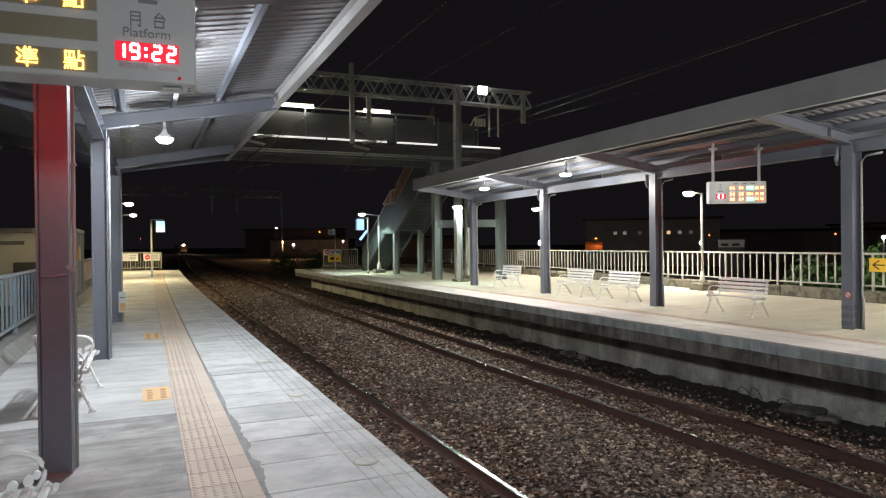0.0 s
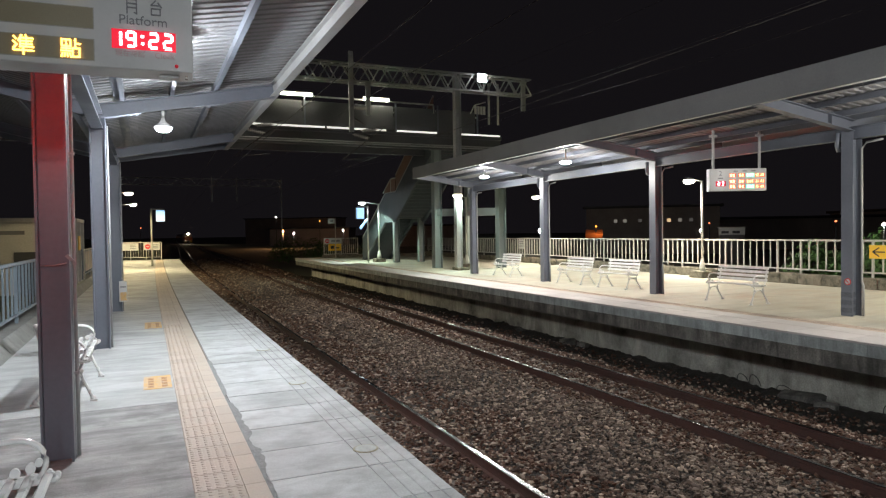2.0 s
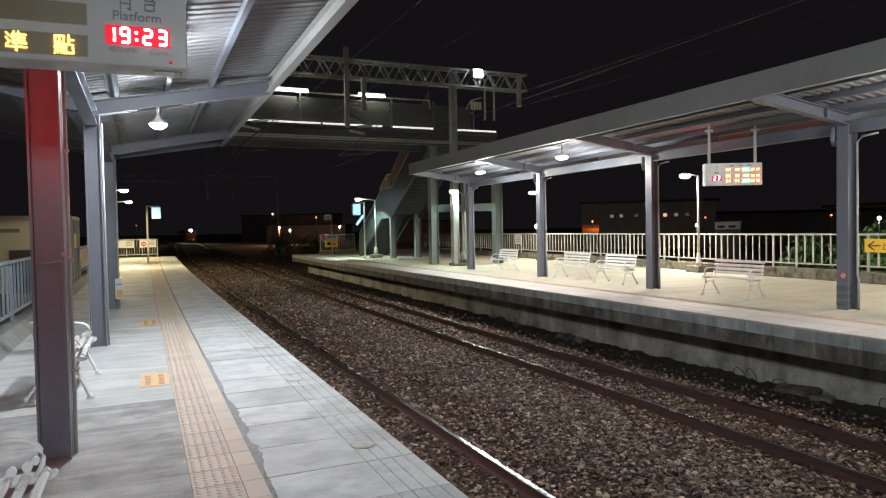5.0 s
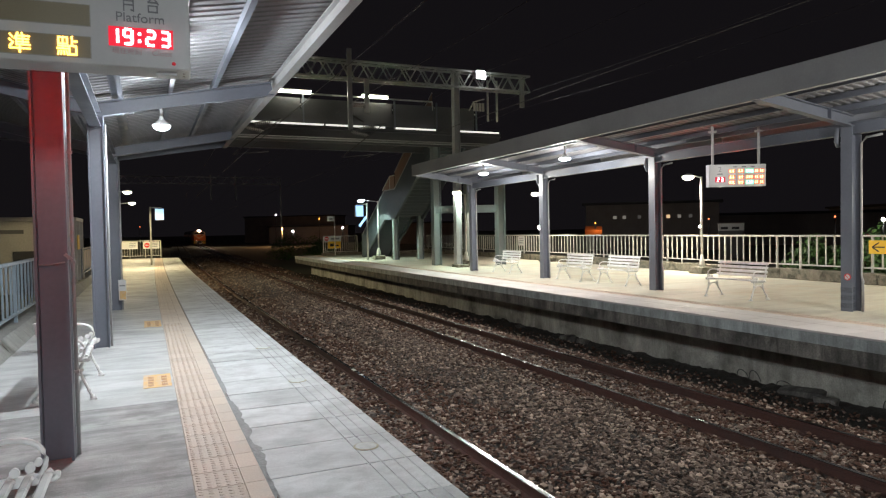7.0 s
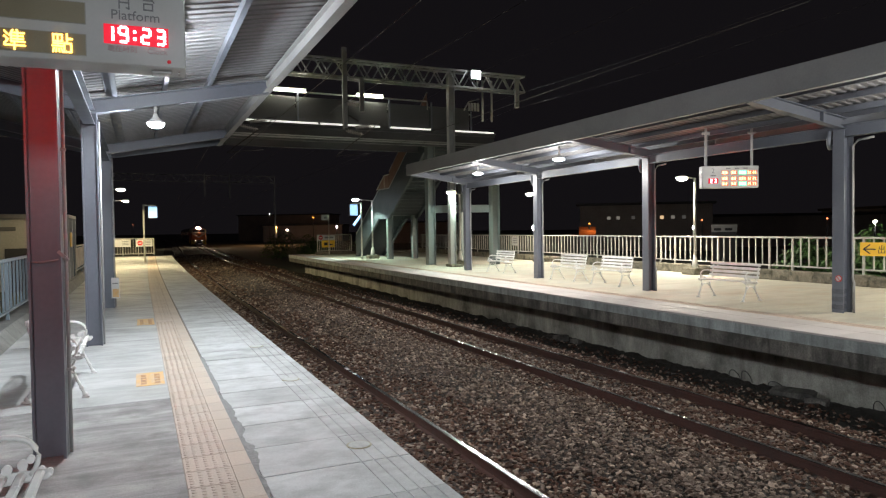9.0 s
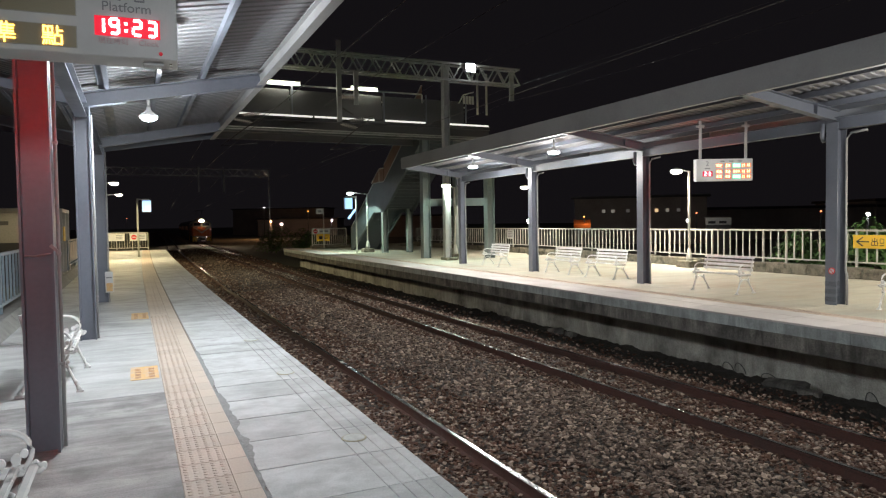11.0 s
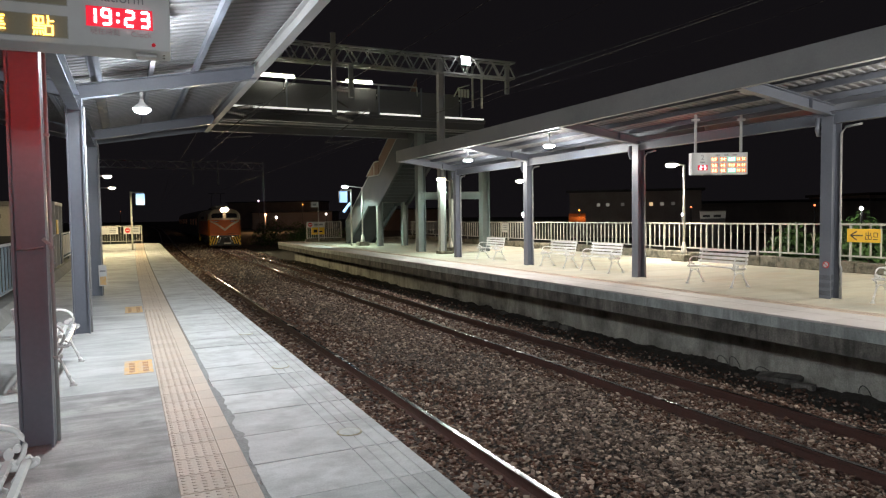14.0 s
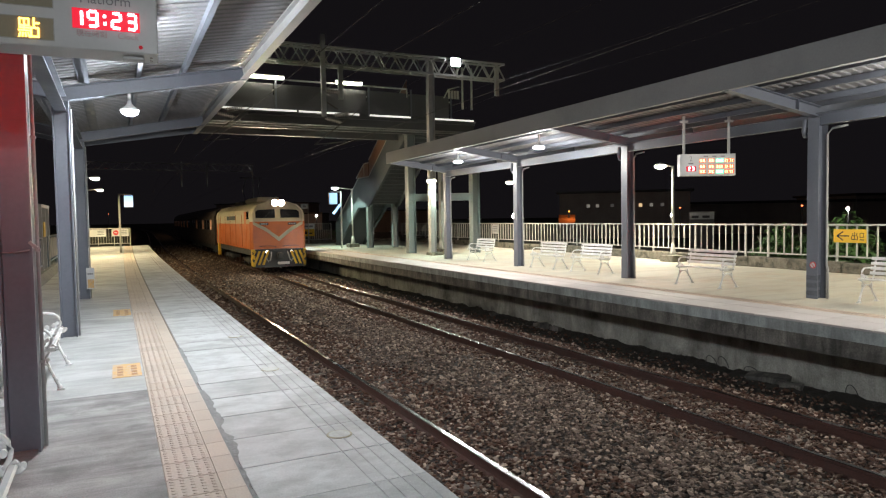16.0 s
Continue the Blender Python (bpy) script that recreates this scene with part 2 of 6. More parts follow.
# ---- tools for meshes ----
def bend(y):
    """How far the line has swung to the right at y metres along it."""
    if y < 15:
        return 0.0
    if y < 80:
        return (y - 15) ** 2 / 3600
    if y < 150:
        return 1.1736 + 0.0361 * (y - 80)
    if y < 280:
        return 3.70 + 0.0361 * (y - 150) - (y - 150) ** 2 * 0.0361 / 290
    return 6.29 + 0.0037 * (y - 280)


def finish(name, bm, mats, parent=None, label="", smooth=False):
    bmesh.ops.recalc_face_normals(bm, faces=bm.faces)
    me = bpy.data.meshes.new(name)
    bm.to_mesh(me)
    bm.free()
    for m in mats if isinstance(mats, (list, tuple)) else [mats]:
        me.materials.append(m)
    if smooth:
        for p in me.polygons:
            p.use_smooth = True
    ob = new(name, me)
    if parent:
        ob.parent = parent
    if label:
        ob["label"] = label
    return ob


def part(name, bm, mats, parent, label="", smooth=False):
    return finish(name, bm, mats, parent, label, smooth)


def thing(name, label, category, m=None, group="", kind=""):
    ob = tagged(new(name), label, category, group, kind)
    if m is not None:
        ob.matrix_basis = m
    return ob


def setting(name, bm, mats, label, category):
    return tagged(finish(name, bm, mats), label, category, "", "structure")


def box(bm, x0, x1, y0, y1, z0, z1, mi=0, bev=0.0):
    vs = [bm.verts.new(p) for p in ((x0, y0, z0), (x1, y0, z0), (x1, y1, z0), (x0, y1, z0), (x0, y0, z1), (x1, y0, z1), (x1, y1, z1), (x0, y1, z1))]
    fs = [bm.faces.new([vs[i] for i in q]) for q in ((3, 2, 1, 0), (4, 5, 6, 7), (0, 1, 5, 4), (1, 2, 6, 5), (2, 3, 7, 6), (3, 0, 4, 7))]
    for f in fs:
        f.material_index = mi
    if bev:
        es = list({e for f in fs for e in f.edges})
        r = bmesh.ops.bevel(bm, geom=es, offset=bev, segments=1, affect="EDGES", profile=0.5)
        for f in r["faces"]:
            f.material_index = mi
    return bm


def new_box(*a, **k):
    return box(bmesh.new(), *a, **k)


def tube(bm, pts, r, n=8, mi=0, caps=True, r1=None):
    """A round bar through the points."""
    pts = [Vector(p) for p in pts]
    rings = []
    for i, p in enumerate(pts):
        d = (pts[min(i + 1, len(pts) - 1)] - pts[max(i - 1, 0)]).normalized()
        a = d.orthogonal().normalized() if abs(d.z) > 0.95 else d.cross(Vector((0, 0, 1))).normalized()
        b = d.cross(a)
        rad = r if r1 is None else r + (r1 - r) * i / (len(pts) - 1)
        rings.append([bm.verts.new(p + rad * (math.cos(6.28319 * k / n) * a + math.sin(6.28319 * k / n) * b)) for k in range(n)])
    for u, v in zip(rings, rings[1:]):
        for k in range(n):
            f = bm.faces.new((u[k], u[(k + 1) % n], v[(k + 1) % n], v[k]))
            f.material_index, f.smooth = mi, True
    if caps:
        bm.faces.new(rings[0][::-1]).material_index = mi
        bm.faces.new(rings[-1]).material_index = mi
    return bm


def bar(bm, p, q, w, h, mi=0, up=(0, 0, 1)):
    """A rectangular bar from p to q, w across and h deep."""
    p, q = Vector(p), Vector(q)
    d = (q - p).normalized()
    s = d.cross(Vector(up))
    if s.length < 1e-4:
        s = d.cross(Vector((0, 1, 0)))
    s.normalize()
    u = s.cross(d)
    vs = [bm.verts.new(e + s * a * w / 2 + u * b * h / 2) for e in (p, q) for a, b in ((-1, -1), (1, -1), (1, 1), (-1, 1))]
    for f in ((3, 2, 1, 0), (4, 5, 6, 7), (0, 1, 5, 4), (1, 2, 6, 5), (2, 3, 7, 6), (3, 0, 4, 7)):
        bm.faces.new([vs[i] for i in f]).material_index = mi
    return bm


def ibeam(bm, p, q, w, h, tf=0.014, tw=0.010, up=(0, 0, 1), mi=0):
    """An I-section from p to q: two flanges w wide, h over all."""
    p, q = Vector(p), Vector(q)
    d = (q - p).normalized()
    s = d.cross(Vector(up)).normalized()
    u = s.cross(d)
    a, b, c = w / 2, h / 2, tw / 2
    prof = [(-a, -b), (a, -b), (a, tf - b), (c, tf - b), (c, b - tf), (a, b - tf), (a, b), (-a, b), (-a, b - tf), (-c, b - tf), (-c, tf - b), (-a, tf - b)]
    A, B = [[bm.verts.new(e + s * x + u * z) for x, z in prof] for e in (p, q)]
    fs = [bm.faces.new((A[k], A[(k + 1) % 12], B[(k + 1) % 12], B[k])) for k in range(12)]
    for R in (A, B):
        fs += [bm.faces.new([R[k] for k in f]) for f in ((0, 1, 2, 3, 10, 11), (3, 4, 9, 10), (4, 5, 6, 7, 8, 9))]
    for f in fs:
        f.material_index = mi
    return bm


def sweep(bm, profile, ys, mi=0, follow=True, caps=True):
    """A closed x-z profile drawn along the line."""
    rings = [[bm.verts.new((x + (bend(y) if follow else 0), y, z)) for x, z in profile] for y in ys]
    n = len(profile)
    for u, v in zip(rings, rings[1:]):
        for k in range(n):
            bm.faces.new((u[k], u[(k + 1) % n], v[(k + 1) % n], v[k])).material_index = mi
    if caps:
        bm.faces.new(rings[0]).material_index = mi
        bm.faces.new(rings[-1][::-1]).material_index = mi
    return bm


def span(a, b, step):
    n = max(1, round((b - a) / step))
    return [a + (b - a) * i / n for i in range(n + 1)]


def lathe(bm, prof, at=(0, 0, 0), n=16, mi=0, smooth=True):
    """A turned body about z: rows of (radius, z)."""
    at = Vector(at)
    rings = [[bm.verts.new(at + Vector((max(r, 1e-4) * math.cos(6.28319 * k / n), max(r, 1e-4) * math.sin(6.28319 * k / n), z))) for k in range(n)] for r, z in prof]
    for u, v in zip(rings, rings[1:]):
        for k in range(n):
            f = bm.faces.new((u[k], u[(k + 1) % n], v[(k + 1) % n], v[k]))
            f.material_index, f.smooth = mi, smooth
    bm.faces.new(rings[0][::-1]).material_index = mi
    bm.faces.new(rings[-1]).material_index = mi
    return bm


def prism(bm, poly, axis, a, b, mi=0):
    """A polygon drawn out along an axis. poly: pairs in the two other axes, in xyz order."""
    def p3(u, v, w):
        return {"x": (w, u, v), "y": (u, w, v), "z": (u, v, w)}[axis]
    A = [bm.verts.new(p3(u, v, a)) for u, v in poly]
    B = [bm.verts.new(p3(u, v, b)) for u, v in poly]
    n = len(poly)
    fs = [bm.faces.new(A), bm.faces.new(B[::-1])]
    fs += [bm.faces.new((A[k], A[(k + 1) % n], B[(k + 1) % n], B[k])) for k in range(n)]
    for f in fs:
        f.material_index = mi
    return bm


def lettering(name, text, size, m, mat, parent, depth=0.002):
    """Raised writing in the built-in font, centred, as a mesh."""
    cu = bpy.data.curves.new(name, "FONT")
    cu.body, cu.size, cu.extrude, cu.align_x, cu.align_y = text, size, depth, "CENTER", "CENTER"
    tmp = bpy.data.objects.new(name, cu)
    scene.collection.objects.link(tmp)
    bpy.context.view_layer.update()
    me = bpy.data.meshes.new_from_object(tmp.evaluated_get(bpy.context.evaluated_depsgraph_get()))
    bpy.data.objects.remove(tmp)
    me.materials.clear()
    me.materials.append(mat)
    ob = new(name, me)
    ob.parent = parent
    ob.matrix_basis = m
    return ob

# ---- ground, line and platforms ----
XA, XB = 2.95, 7.27       # centres of the two lines
M_TACTBED = material("tile mortar", (0.20, 0.17, 0.14), 0.9, vary=0.2, bump=0.2)
M_SOIL = material("damp dark soil", (0.036, 0.031, 0.025), 0.95, vary=0.6, scale=5, fine=40, bump=1.0, dist=0.05)
ZR = -1.0                 # rail head
EDGE_L, EDGE_R = 1.73, 9.07


def build_ground():
    bm = bmesh.new()
    xs = [-700, -120, -30, -2.2, 1.2, 9.6, 19, 60, 200, 700]
    ys = [-120, -30, 0, 30, 60, 120, 260, 600, 1500]
    rows = [[bm.verts.new((x, y, -1.32)) for x in xs] for y in ys]
    for a, b in zip(rows, rows[1:]):
        for i in range(len(xs) - 1):
            bm.faces.new((a[i], a[i + 1], b[i + 1], b[i]))
    setting("ground", bm, M_GROUND, "dark bare earth and grass at night", "ground")
    # ballast bed, gently heaped between the lines
    bm = bmesh.new()
    xs = [1.2, 1.7, 2.2, 2.99, 3.8, 4.5, 5.2, 5.9, 6.6, 7.28, 8.0, 8.6, 9.0, 9.6]
    zs = [-1.18, -1.17, -1.16, -1.17, -1.14, -1.09, -1.06, -1.09, -1.14, -1.17, -1.15, -1.19, -1.24, -1.26]
    ys = span(-14, 60, 0.5) + span(62, 420, 6)
    rows = [[bm.verts.new((x + bend(y), y, z + 0.025 * noise.noise(Vector((x * 1.7, y * 1.3, 2))))) for x, z in zip(xs, zs)] for y in ys]
    for a, b in zip(rows, rows[1:]):
        for i in range(len(xs) - 1):
            bm.faces.new((a[i], a[i + 1], b[i + 1], b[i])).smooth = True
    setting("ballast_bed", bm, M_BALLAST, "brown stone ballast bed under the two lines", "ballast")


RAIL = [(-0.062, -0.16), (0.062, -0.16), (0.062, -0.148), (0.012, -0.128), (0.010, -0.045), (0.034, -0.032), (0.034, -0.006), (0.026, 0.0), (-0.026, 0.0), (-0.034, -0.006), (-0.034, -0.032), (-0.010, -0.045), (-0.012, -0.128), (-0.062, -0.148)]


def build_rails():
    ys = span(-14, 15, 5) + span(17, 420, 4)[0:]
    for c in (XA, XB):
        for s in (-1, 1):
            r = thing("rail", "rusty brown steel rail with a polished running head", "rail", None, "rails of the two lines")
            bm = sweep(bmesh.new(), [(c + s * 0.5675 + x, ZR + z) for x, z in RAIL[:5] + RAIL[12:]], ys)
            part("rail_foot", bm, M_RUST, r)
            bm = sweep(bmesh.new(), [(c + s * 0.5675 + x, ZR + z) for x, z in RAIL[4:13]], ys)
            bm.normal_update()
            for f in bm.faces:
                f.material_index = 1 if f.calc_center_median().z > ZR - 0.0035 and len(f.verts) == 4 else 0
            part("rail_head", bm, [M_RUST, M_RAILTOP], r, "rail head with a bright worn top")
    me = None
    for c in (XA, XB):
        y = 1.0
        while y < 62:
            if me is None:
                bm = new_box(-1.05, 1.05, -0.11, 0.11, -0.14, 0.0, bev=0.015)
                for s in (-1, 1):
                    for d in (-0.11, 0.11):
                        box(bm, s * 0.5675 + d - 0.03, s * 0.5675 + d + 0.03, -0.05, 0.05, 0.0, 0.03, 1)
                first = tagged(finish("sleeper", bm, [M_SLEEPER, M_RUST]), "grimy concrete sleeper half sunk in ballast", "sleeper", "sleepers of the two lines")
                me = first.data
                ob = first
            else:
                ob = new("sleeper", me)
                tagged(ob, first["label"], "sleeper", first["group"])
            ob.matrix_basis = pose(c + bend(y), y, ZR - 0.155, 0, 0, -math.degrees(math.atan(max(0, min(y, 80) - 15) / 1800)))
            y += 0.62


def build_left_platform():
    ys = span(-14, 51.5, 3)
    bm = bmesh.new()
    sweep(bm, [(-2.3, -1.4), (EDGE_L - 0.06, -1.4), (EDGE_L - 0.06, -0.06), (-2.3, -0.06)], ys)
    setting("platform_base_left", bm, M_OLDWALL, "weathered concrete platform body beside the track", "platform")
    # cast floor bays behind the tactile strip
    joints = [-14, -8.5, -3.0, 1.6, 6.9, 10.9, 15.0, 19.2, 23.4, 27.6, 31.8, 36, 40, 44, 48, 51.5]
    bm = bmesh.new()
    for a, b in zip(joints, joints[1:]):
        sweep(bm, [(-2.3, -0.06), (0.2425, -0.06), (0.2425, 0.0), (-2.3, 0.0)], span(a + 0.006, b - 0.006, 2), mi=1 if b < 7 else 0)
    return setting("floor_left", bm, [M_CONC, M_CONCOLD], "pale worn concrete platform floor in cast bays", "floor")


def grooved(bm, x0, x1, y0, y1, z, cuts):
    """A slab whose top has narrow grooves along the line."""
    pr = [(x0, z - 0.06), (x1, z - 0.06), (x1, z - 0.006), (x1 - 0.006, z)]
    for g in reversed(cuts):
        pr += [(g + 0.007, z), (g + 0.004, z - 0.007), (g - 0.004, z - 0.007), (g - 0.007, z)]
    pr += [(x0 + 0.004, z), (x0, z - 0.004)]
    return sweep(bm, pr, [y0, y1])


def build_left_tiles(floor):
    cuts = [1.37, 1.46, 1.55, 1.645]
    # coping slabs with grooves
    holder = tagged(new("coping_left"), "pale concrete coping slabs with grooved edge", "platform edge", "", "structure")
    bm = grooved(bmesh.new(), 0.705, EDGE_L, -0.302, 0.302, 0.0, cuts)
    slab = part("slab", bm, M_SLAB, holder)
    slab.matrix_basis = pose(0, 4.69, 0)
    y = 4.69 - 0.62 * 20
    rng = random.Random(4)
    while y < 51:
        if abs(y - 4.69) > 0.1:
            ob = new("slab", slab.data)
            ob.parent = holder
            ob.matrix_basis = pose(bend(y), y, rng.uniform(-0.002, 0.0015), 0, 0, 0)
        y += 0.62
    bm = bmesh.new()
    rng2 = random.Random(8)
    prev = None
    for y in span(-8, 9, 0.04):
        xr = 0.722 + (0.035 * noise.noise(Vector((y * 2.3, 0.3, 0))) + 0.018 * noise.noise(Vector((y * 11, 0.7, 0)))) * (1.5 if y < 7 else 0.6)
        pair = (bm.verts.new((0.676 + bend(y), y, 0.0032)), bm.verts.new((xr + bend(y), y, 0.0032)))
        if prev:
            bm.faces.new((prev[0], prev[1], pair[1], pair[0]))
        prev = pair
    setting("grout_seam", bm, material("ragged dark grout", (0.24, 0.245, 0.24), 0.9, vary=0.4, scale=9, fine=70, bump=0.4), "ragged dark grout along the tile border", "grout")
    bm = sweep(bmesh.new(), [(0.20, -0.05), (0.70, -0.05), (0.70, -0.005), (0.20, -0.005)], span(-8, 51, 3))
    setting("tile_bedding", bm, M_TACTBED, "grey-tan mortar between the tactile tiles", "mortar")
    # tactile tiles with domes, and the plain border tiles
    holder = tagged(new("tactile_strip"), "tan tactile paving strip with raised domes and plain border", "tactile paving", "", "structure")
    bm = new_box(-0.1485, 0.1485, -0.1485, 0.1485, -0.055, 0.001, bev=0.004)
    for i in range(5):
        for j in range(6):
            lathe(bm, [(0.016, 0.0), (0.015, 0.002), (0.010, 0.0042)], (-0.116 + i * 0.058, -0.122 + j * 0.0488, 0.001), n=8)
    tile = part("tactile_tile", bm, M_TACT, holder)
    bm = new_box(-0.067, 0.067, -0.1515, 0.1515, -0.055, 0.001, bev=0.003)
    bord = part("border_tile", bm, M_TACT, holder)
    bm = new_box(-0.1485, 0.1485, -0.1485, 0.1485, -0.055, 0.001, bev=0.004)
    for i in range(4):
        box(bm, -0.118 + i * 0.072, -0.094 + i * 0.072, -0.14, 0.14, 0.0, 0.005)
    lined = part("lined_tile", bm, M_TACT, holder)
    y, k = 4.54 - 0.306 * 40, 0
    t_used = l_used = b_used = False
    while y < 51:
        kind = tile if y < 13.0 else lined
        if kind is tile and not t_used:
            t_used, ob = True, tile
        elif kind is lined and not l_used:
            l_used, ob = True, lined
        else:
            ob = new(kind.name.split(".")[0], kind.data)
            ob.parent = holder
        ob.matrix_basis = pose(0.393 + bend(y), y, 0)
        if not b_used:
            b_used, ob = True, bord
        else:
            ob = new("border_tile", bord.data)
            ob.parent = holder
        ob.matrix_basis = pose(0.6115 + bend(y), y, 0)
        y += 0.306
        k += 1


def build_right_platform():
    ys = span(-16, 46, 3)
    x = EDGE_R
    bm = bmesh.new()
    sweep(bm, [(x + 1.1, -1.5), (19.6, -1.5), (19.6, -0.06), (x + 1.1, -0.06)], ys)
    setting("retaining_wall_right", bm, M_OLDWALL, "pale stained retaining wall under the far platform", "retaining wall")
    bm = bmesh.new()
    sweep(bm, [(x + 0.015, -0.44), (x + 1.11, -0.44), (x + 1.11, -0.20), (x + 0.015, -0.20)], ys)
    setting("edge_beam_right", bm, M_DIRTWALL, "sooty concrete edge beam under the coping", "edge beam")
    bm = bmesh.new()
    for a in np.arange(-16, 46, 2.0):
        sweep(bm, [(x, -0.20), (x + 1.1, -0.20), (x + 1.1, -0.03), (x, -0.03)], span(a + 0.004, a + 1.996, 1))
    setting("coping_face_right", bm, M_COPEFACE, "grey-green painted coping face with stains", "platform edge")
    bm = bmesh.new()
    rows = []
    for y in span(-6, 45, 0.1):
        rows.append([bm.verts.new((xx + bend(y) + 0.12 * noise.noise(Vector((y * 0.8, k, 1))), y, z + 0.07 * noise.noise(Vector((xx * 2.5, y * 2, 5))) + 0.055 * noise.noise(Vector((xx * 9, y * 8, 2))))) for k, (xx, z) in ((k, (8.35 + 0.156 * k, float(np.interp(8.35 + 0.156 * k, [8.35, 8.65, 8.95, 9.4, 10.2], [-1.27, -1.17, -1.16, -1.20, -1.27])))) for k in range(13))])
    for a, b in zip(rows, rows[1:]):
        for i in range(12):
            bm.faces.new((a[i], a[i + 1], b[i + 1], b[i]))
    setting("soil_strip", bm, M_SOIL, "dark damp soil and weeds along the wall foot", "soil")
    # floor
    bm = bmesh.new()
    for a in np.arange(-16, 46, 4.0):
        sweep(bm, [(x + 1.42, -0.05), (19.6, -0.05), (19.6, 0.0), (x + 1.42, 0.0)], span(a + 0.005, min(46, a + 4) - 0.005, 2))
    setting("floor_right", bm, M_CONC2, "pale yellowish concrete floor of the far platform", "floor")
    holder = tagged(new("coping_right"), "pale coping tiles along the far platform edge", "platform edge", "", "structure")
    bm = new_box(0, 0.62, -0.446, 0.446, -0.035, 0.0, bev=0.006)
    first = None
    bm2 = new_box(0.0, 0.29, -0.146, 0.146, -0.04, 0.0, bev=0.004)
    for i in range(4):
        box(bm2, 0.035 + i * 0.062, 0.06 + i * 0.062, -0.13, 0.13, -0.001, 0.005)
    t1 = part("coping_tile", bm, M_COPE2, holder)
    t2 = part("tactile_tile", bm2, M_TACTY, holder)
    bm3 = new_box(0.0, 0.46, -0.446, 0.446, -0.04, 0.0, bev=0.004)
    t3 = part("floor_slab", bm3, M_COPE2, holder)
    for base, off, step in ((t1, -0.01, 0.9), (t3, 0.625, 0.9), (t2, 1.105, 0.3)):
        y, used = -4.0, False
        while y < 45.5:
            if not used:
                ob, used = base, True
            else:
                ob = new(base.name.split(".")[0], base.data)
                ob.parent = holder
            ob.matrix_basis = pose(x + off + bend(y), y, 0.001 + 0.001 * math.sin(y * 7))
            y += step

# ---- canopies ----
M_SCUFF = material("scuffed grey paint", (0.10, 0.11, 0.13), 0.6, vary=0.4, scale=9, fine=50, bump=0.1)
def column(x, y, top, group, label, stripes=False, w=0.19, h=0.205):
    c = thing("canopy_column", label, "column", pose(x, y, 0), group)
    bm = ibeam(bmesh.new(), (0, 0, 0.0), (0, 0, top), w, h, 0.016, 0.011, up=(1, 0, 0))
    part("shaft", bm, M_STEEL, c)
    if stripes:
        bm = bmesh.new()
        for k in range(3):
            for s in (-1, 1):
                box(bm, s * (h / 2 + 0.003) - 0.003, s * (h / 2 + 0.003) + 0.003, -w / 2, w / 2, 0.06 + 0.14 * k, 0.15 + 0.14 * k)
            box(bm, -h / 2 + 0.02, h / 2 - 0.02, -0.016, -0.008, 0.06 + 0.14 * k, 0.15 + 0.14 * k)
        part("scuff_band", bm, M_SCUFF, c, "dark worn bands near the foot")
    return c


def ribbed(bm, x0, z0, x1, z1, ya, yb, pitch=0.17, deep=0.014):
    """Roof sheet with trapezoid ribs running across the line."""
    y, row = ya, []
    while y < yb:
        for dy, dz in ((0, 0), (0.35, 0), (0.45, deep), (0.9, deep)):
            row.append((y + dy * pitch, dz))
        y += pitch
    A = [bm.verts.new((x0, y, z0 + dz)) for y, dz in row]
    B = [bm.verts.new((x1, y, z1 + dz)) for y, dz in row]
    for i in range(len(row) - 1):
        bm.faces.new((A[i], A[i + 1], B[i + 1], B[i]))
    return bm


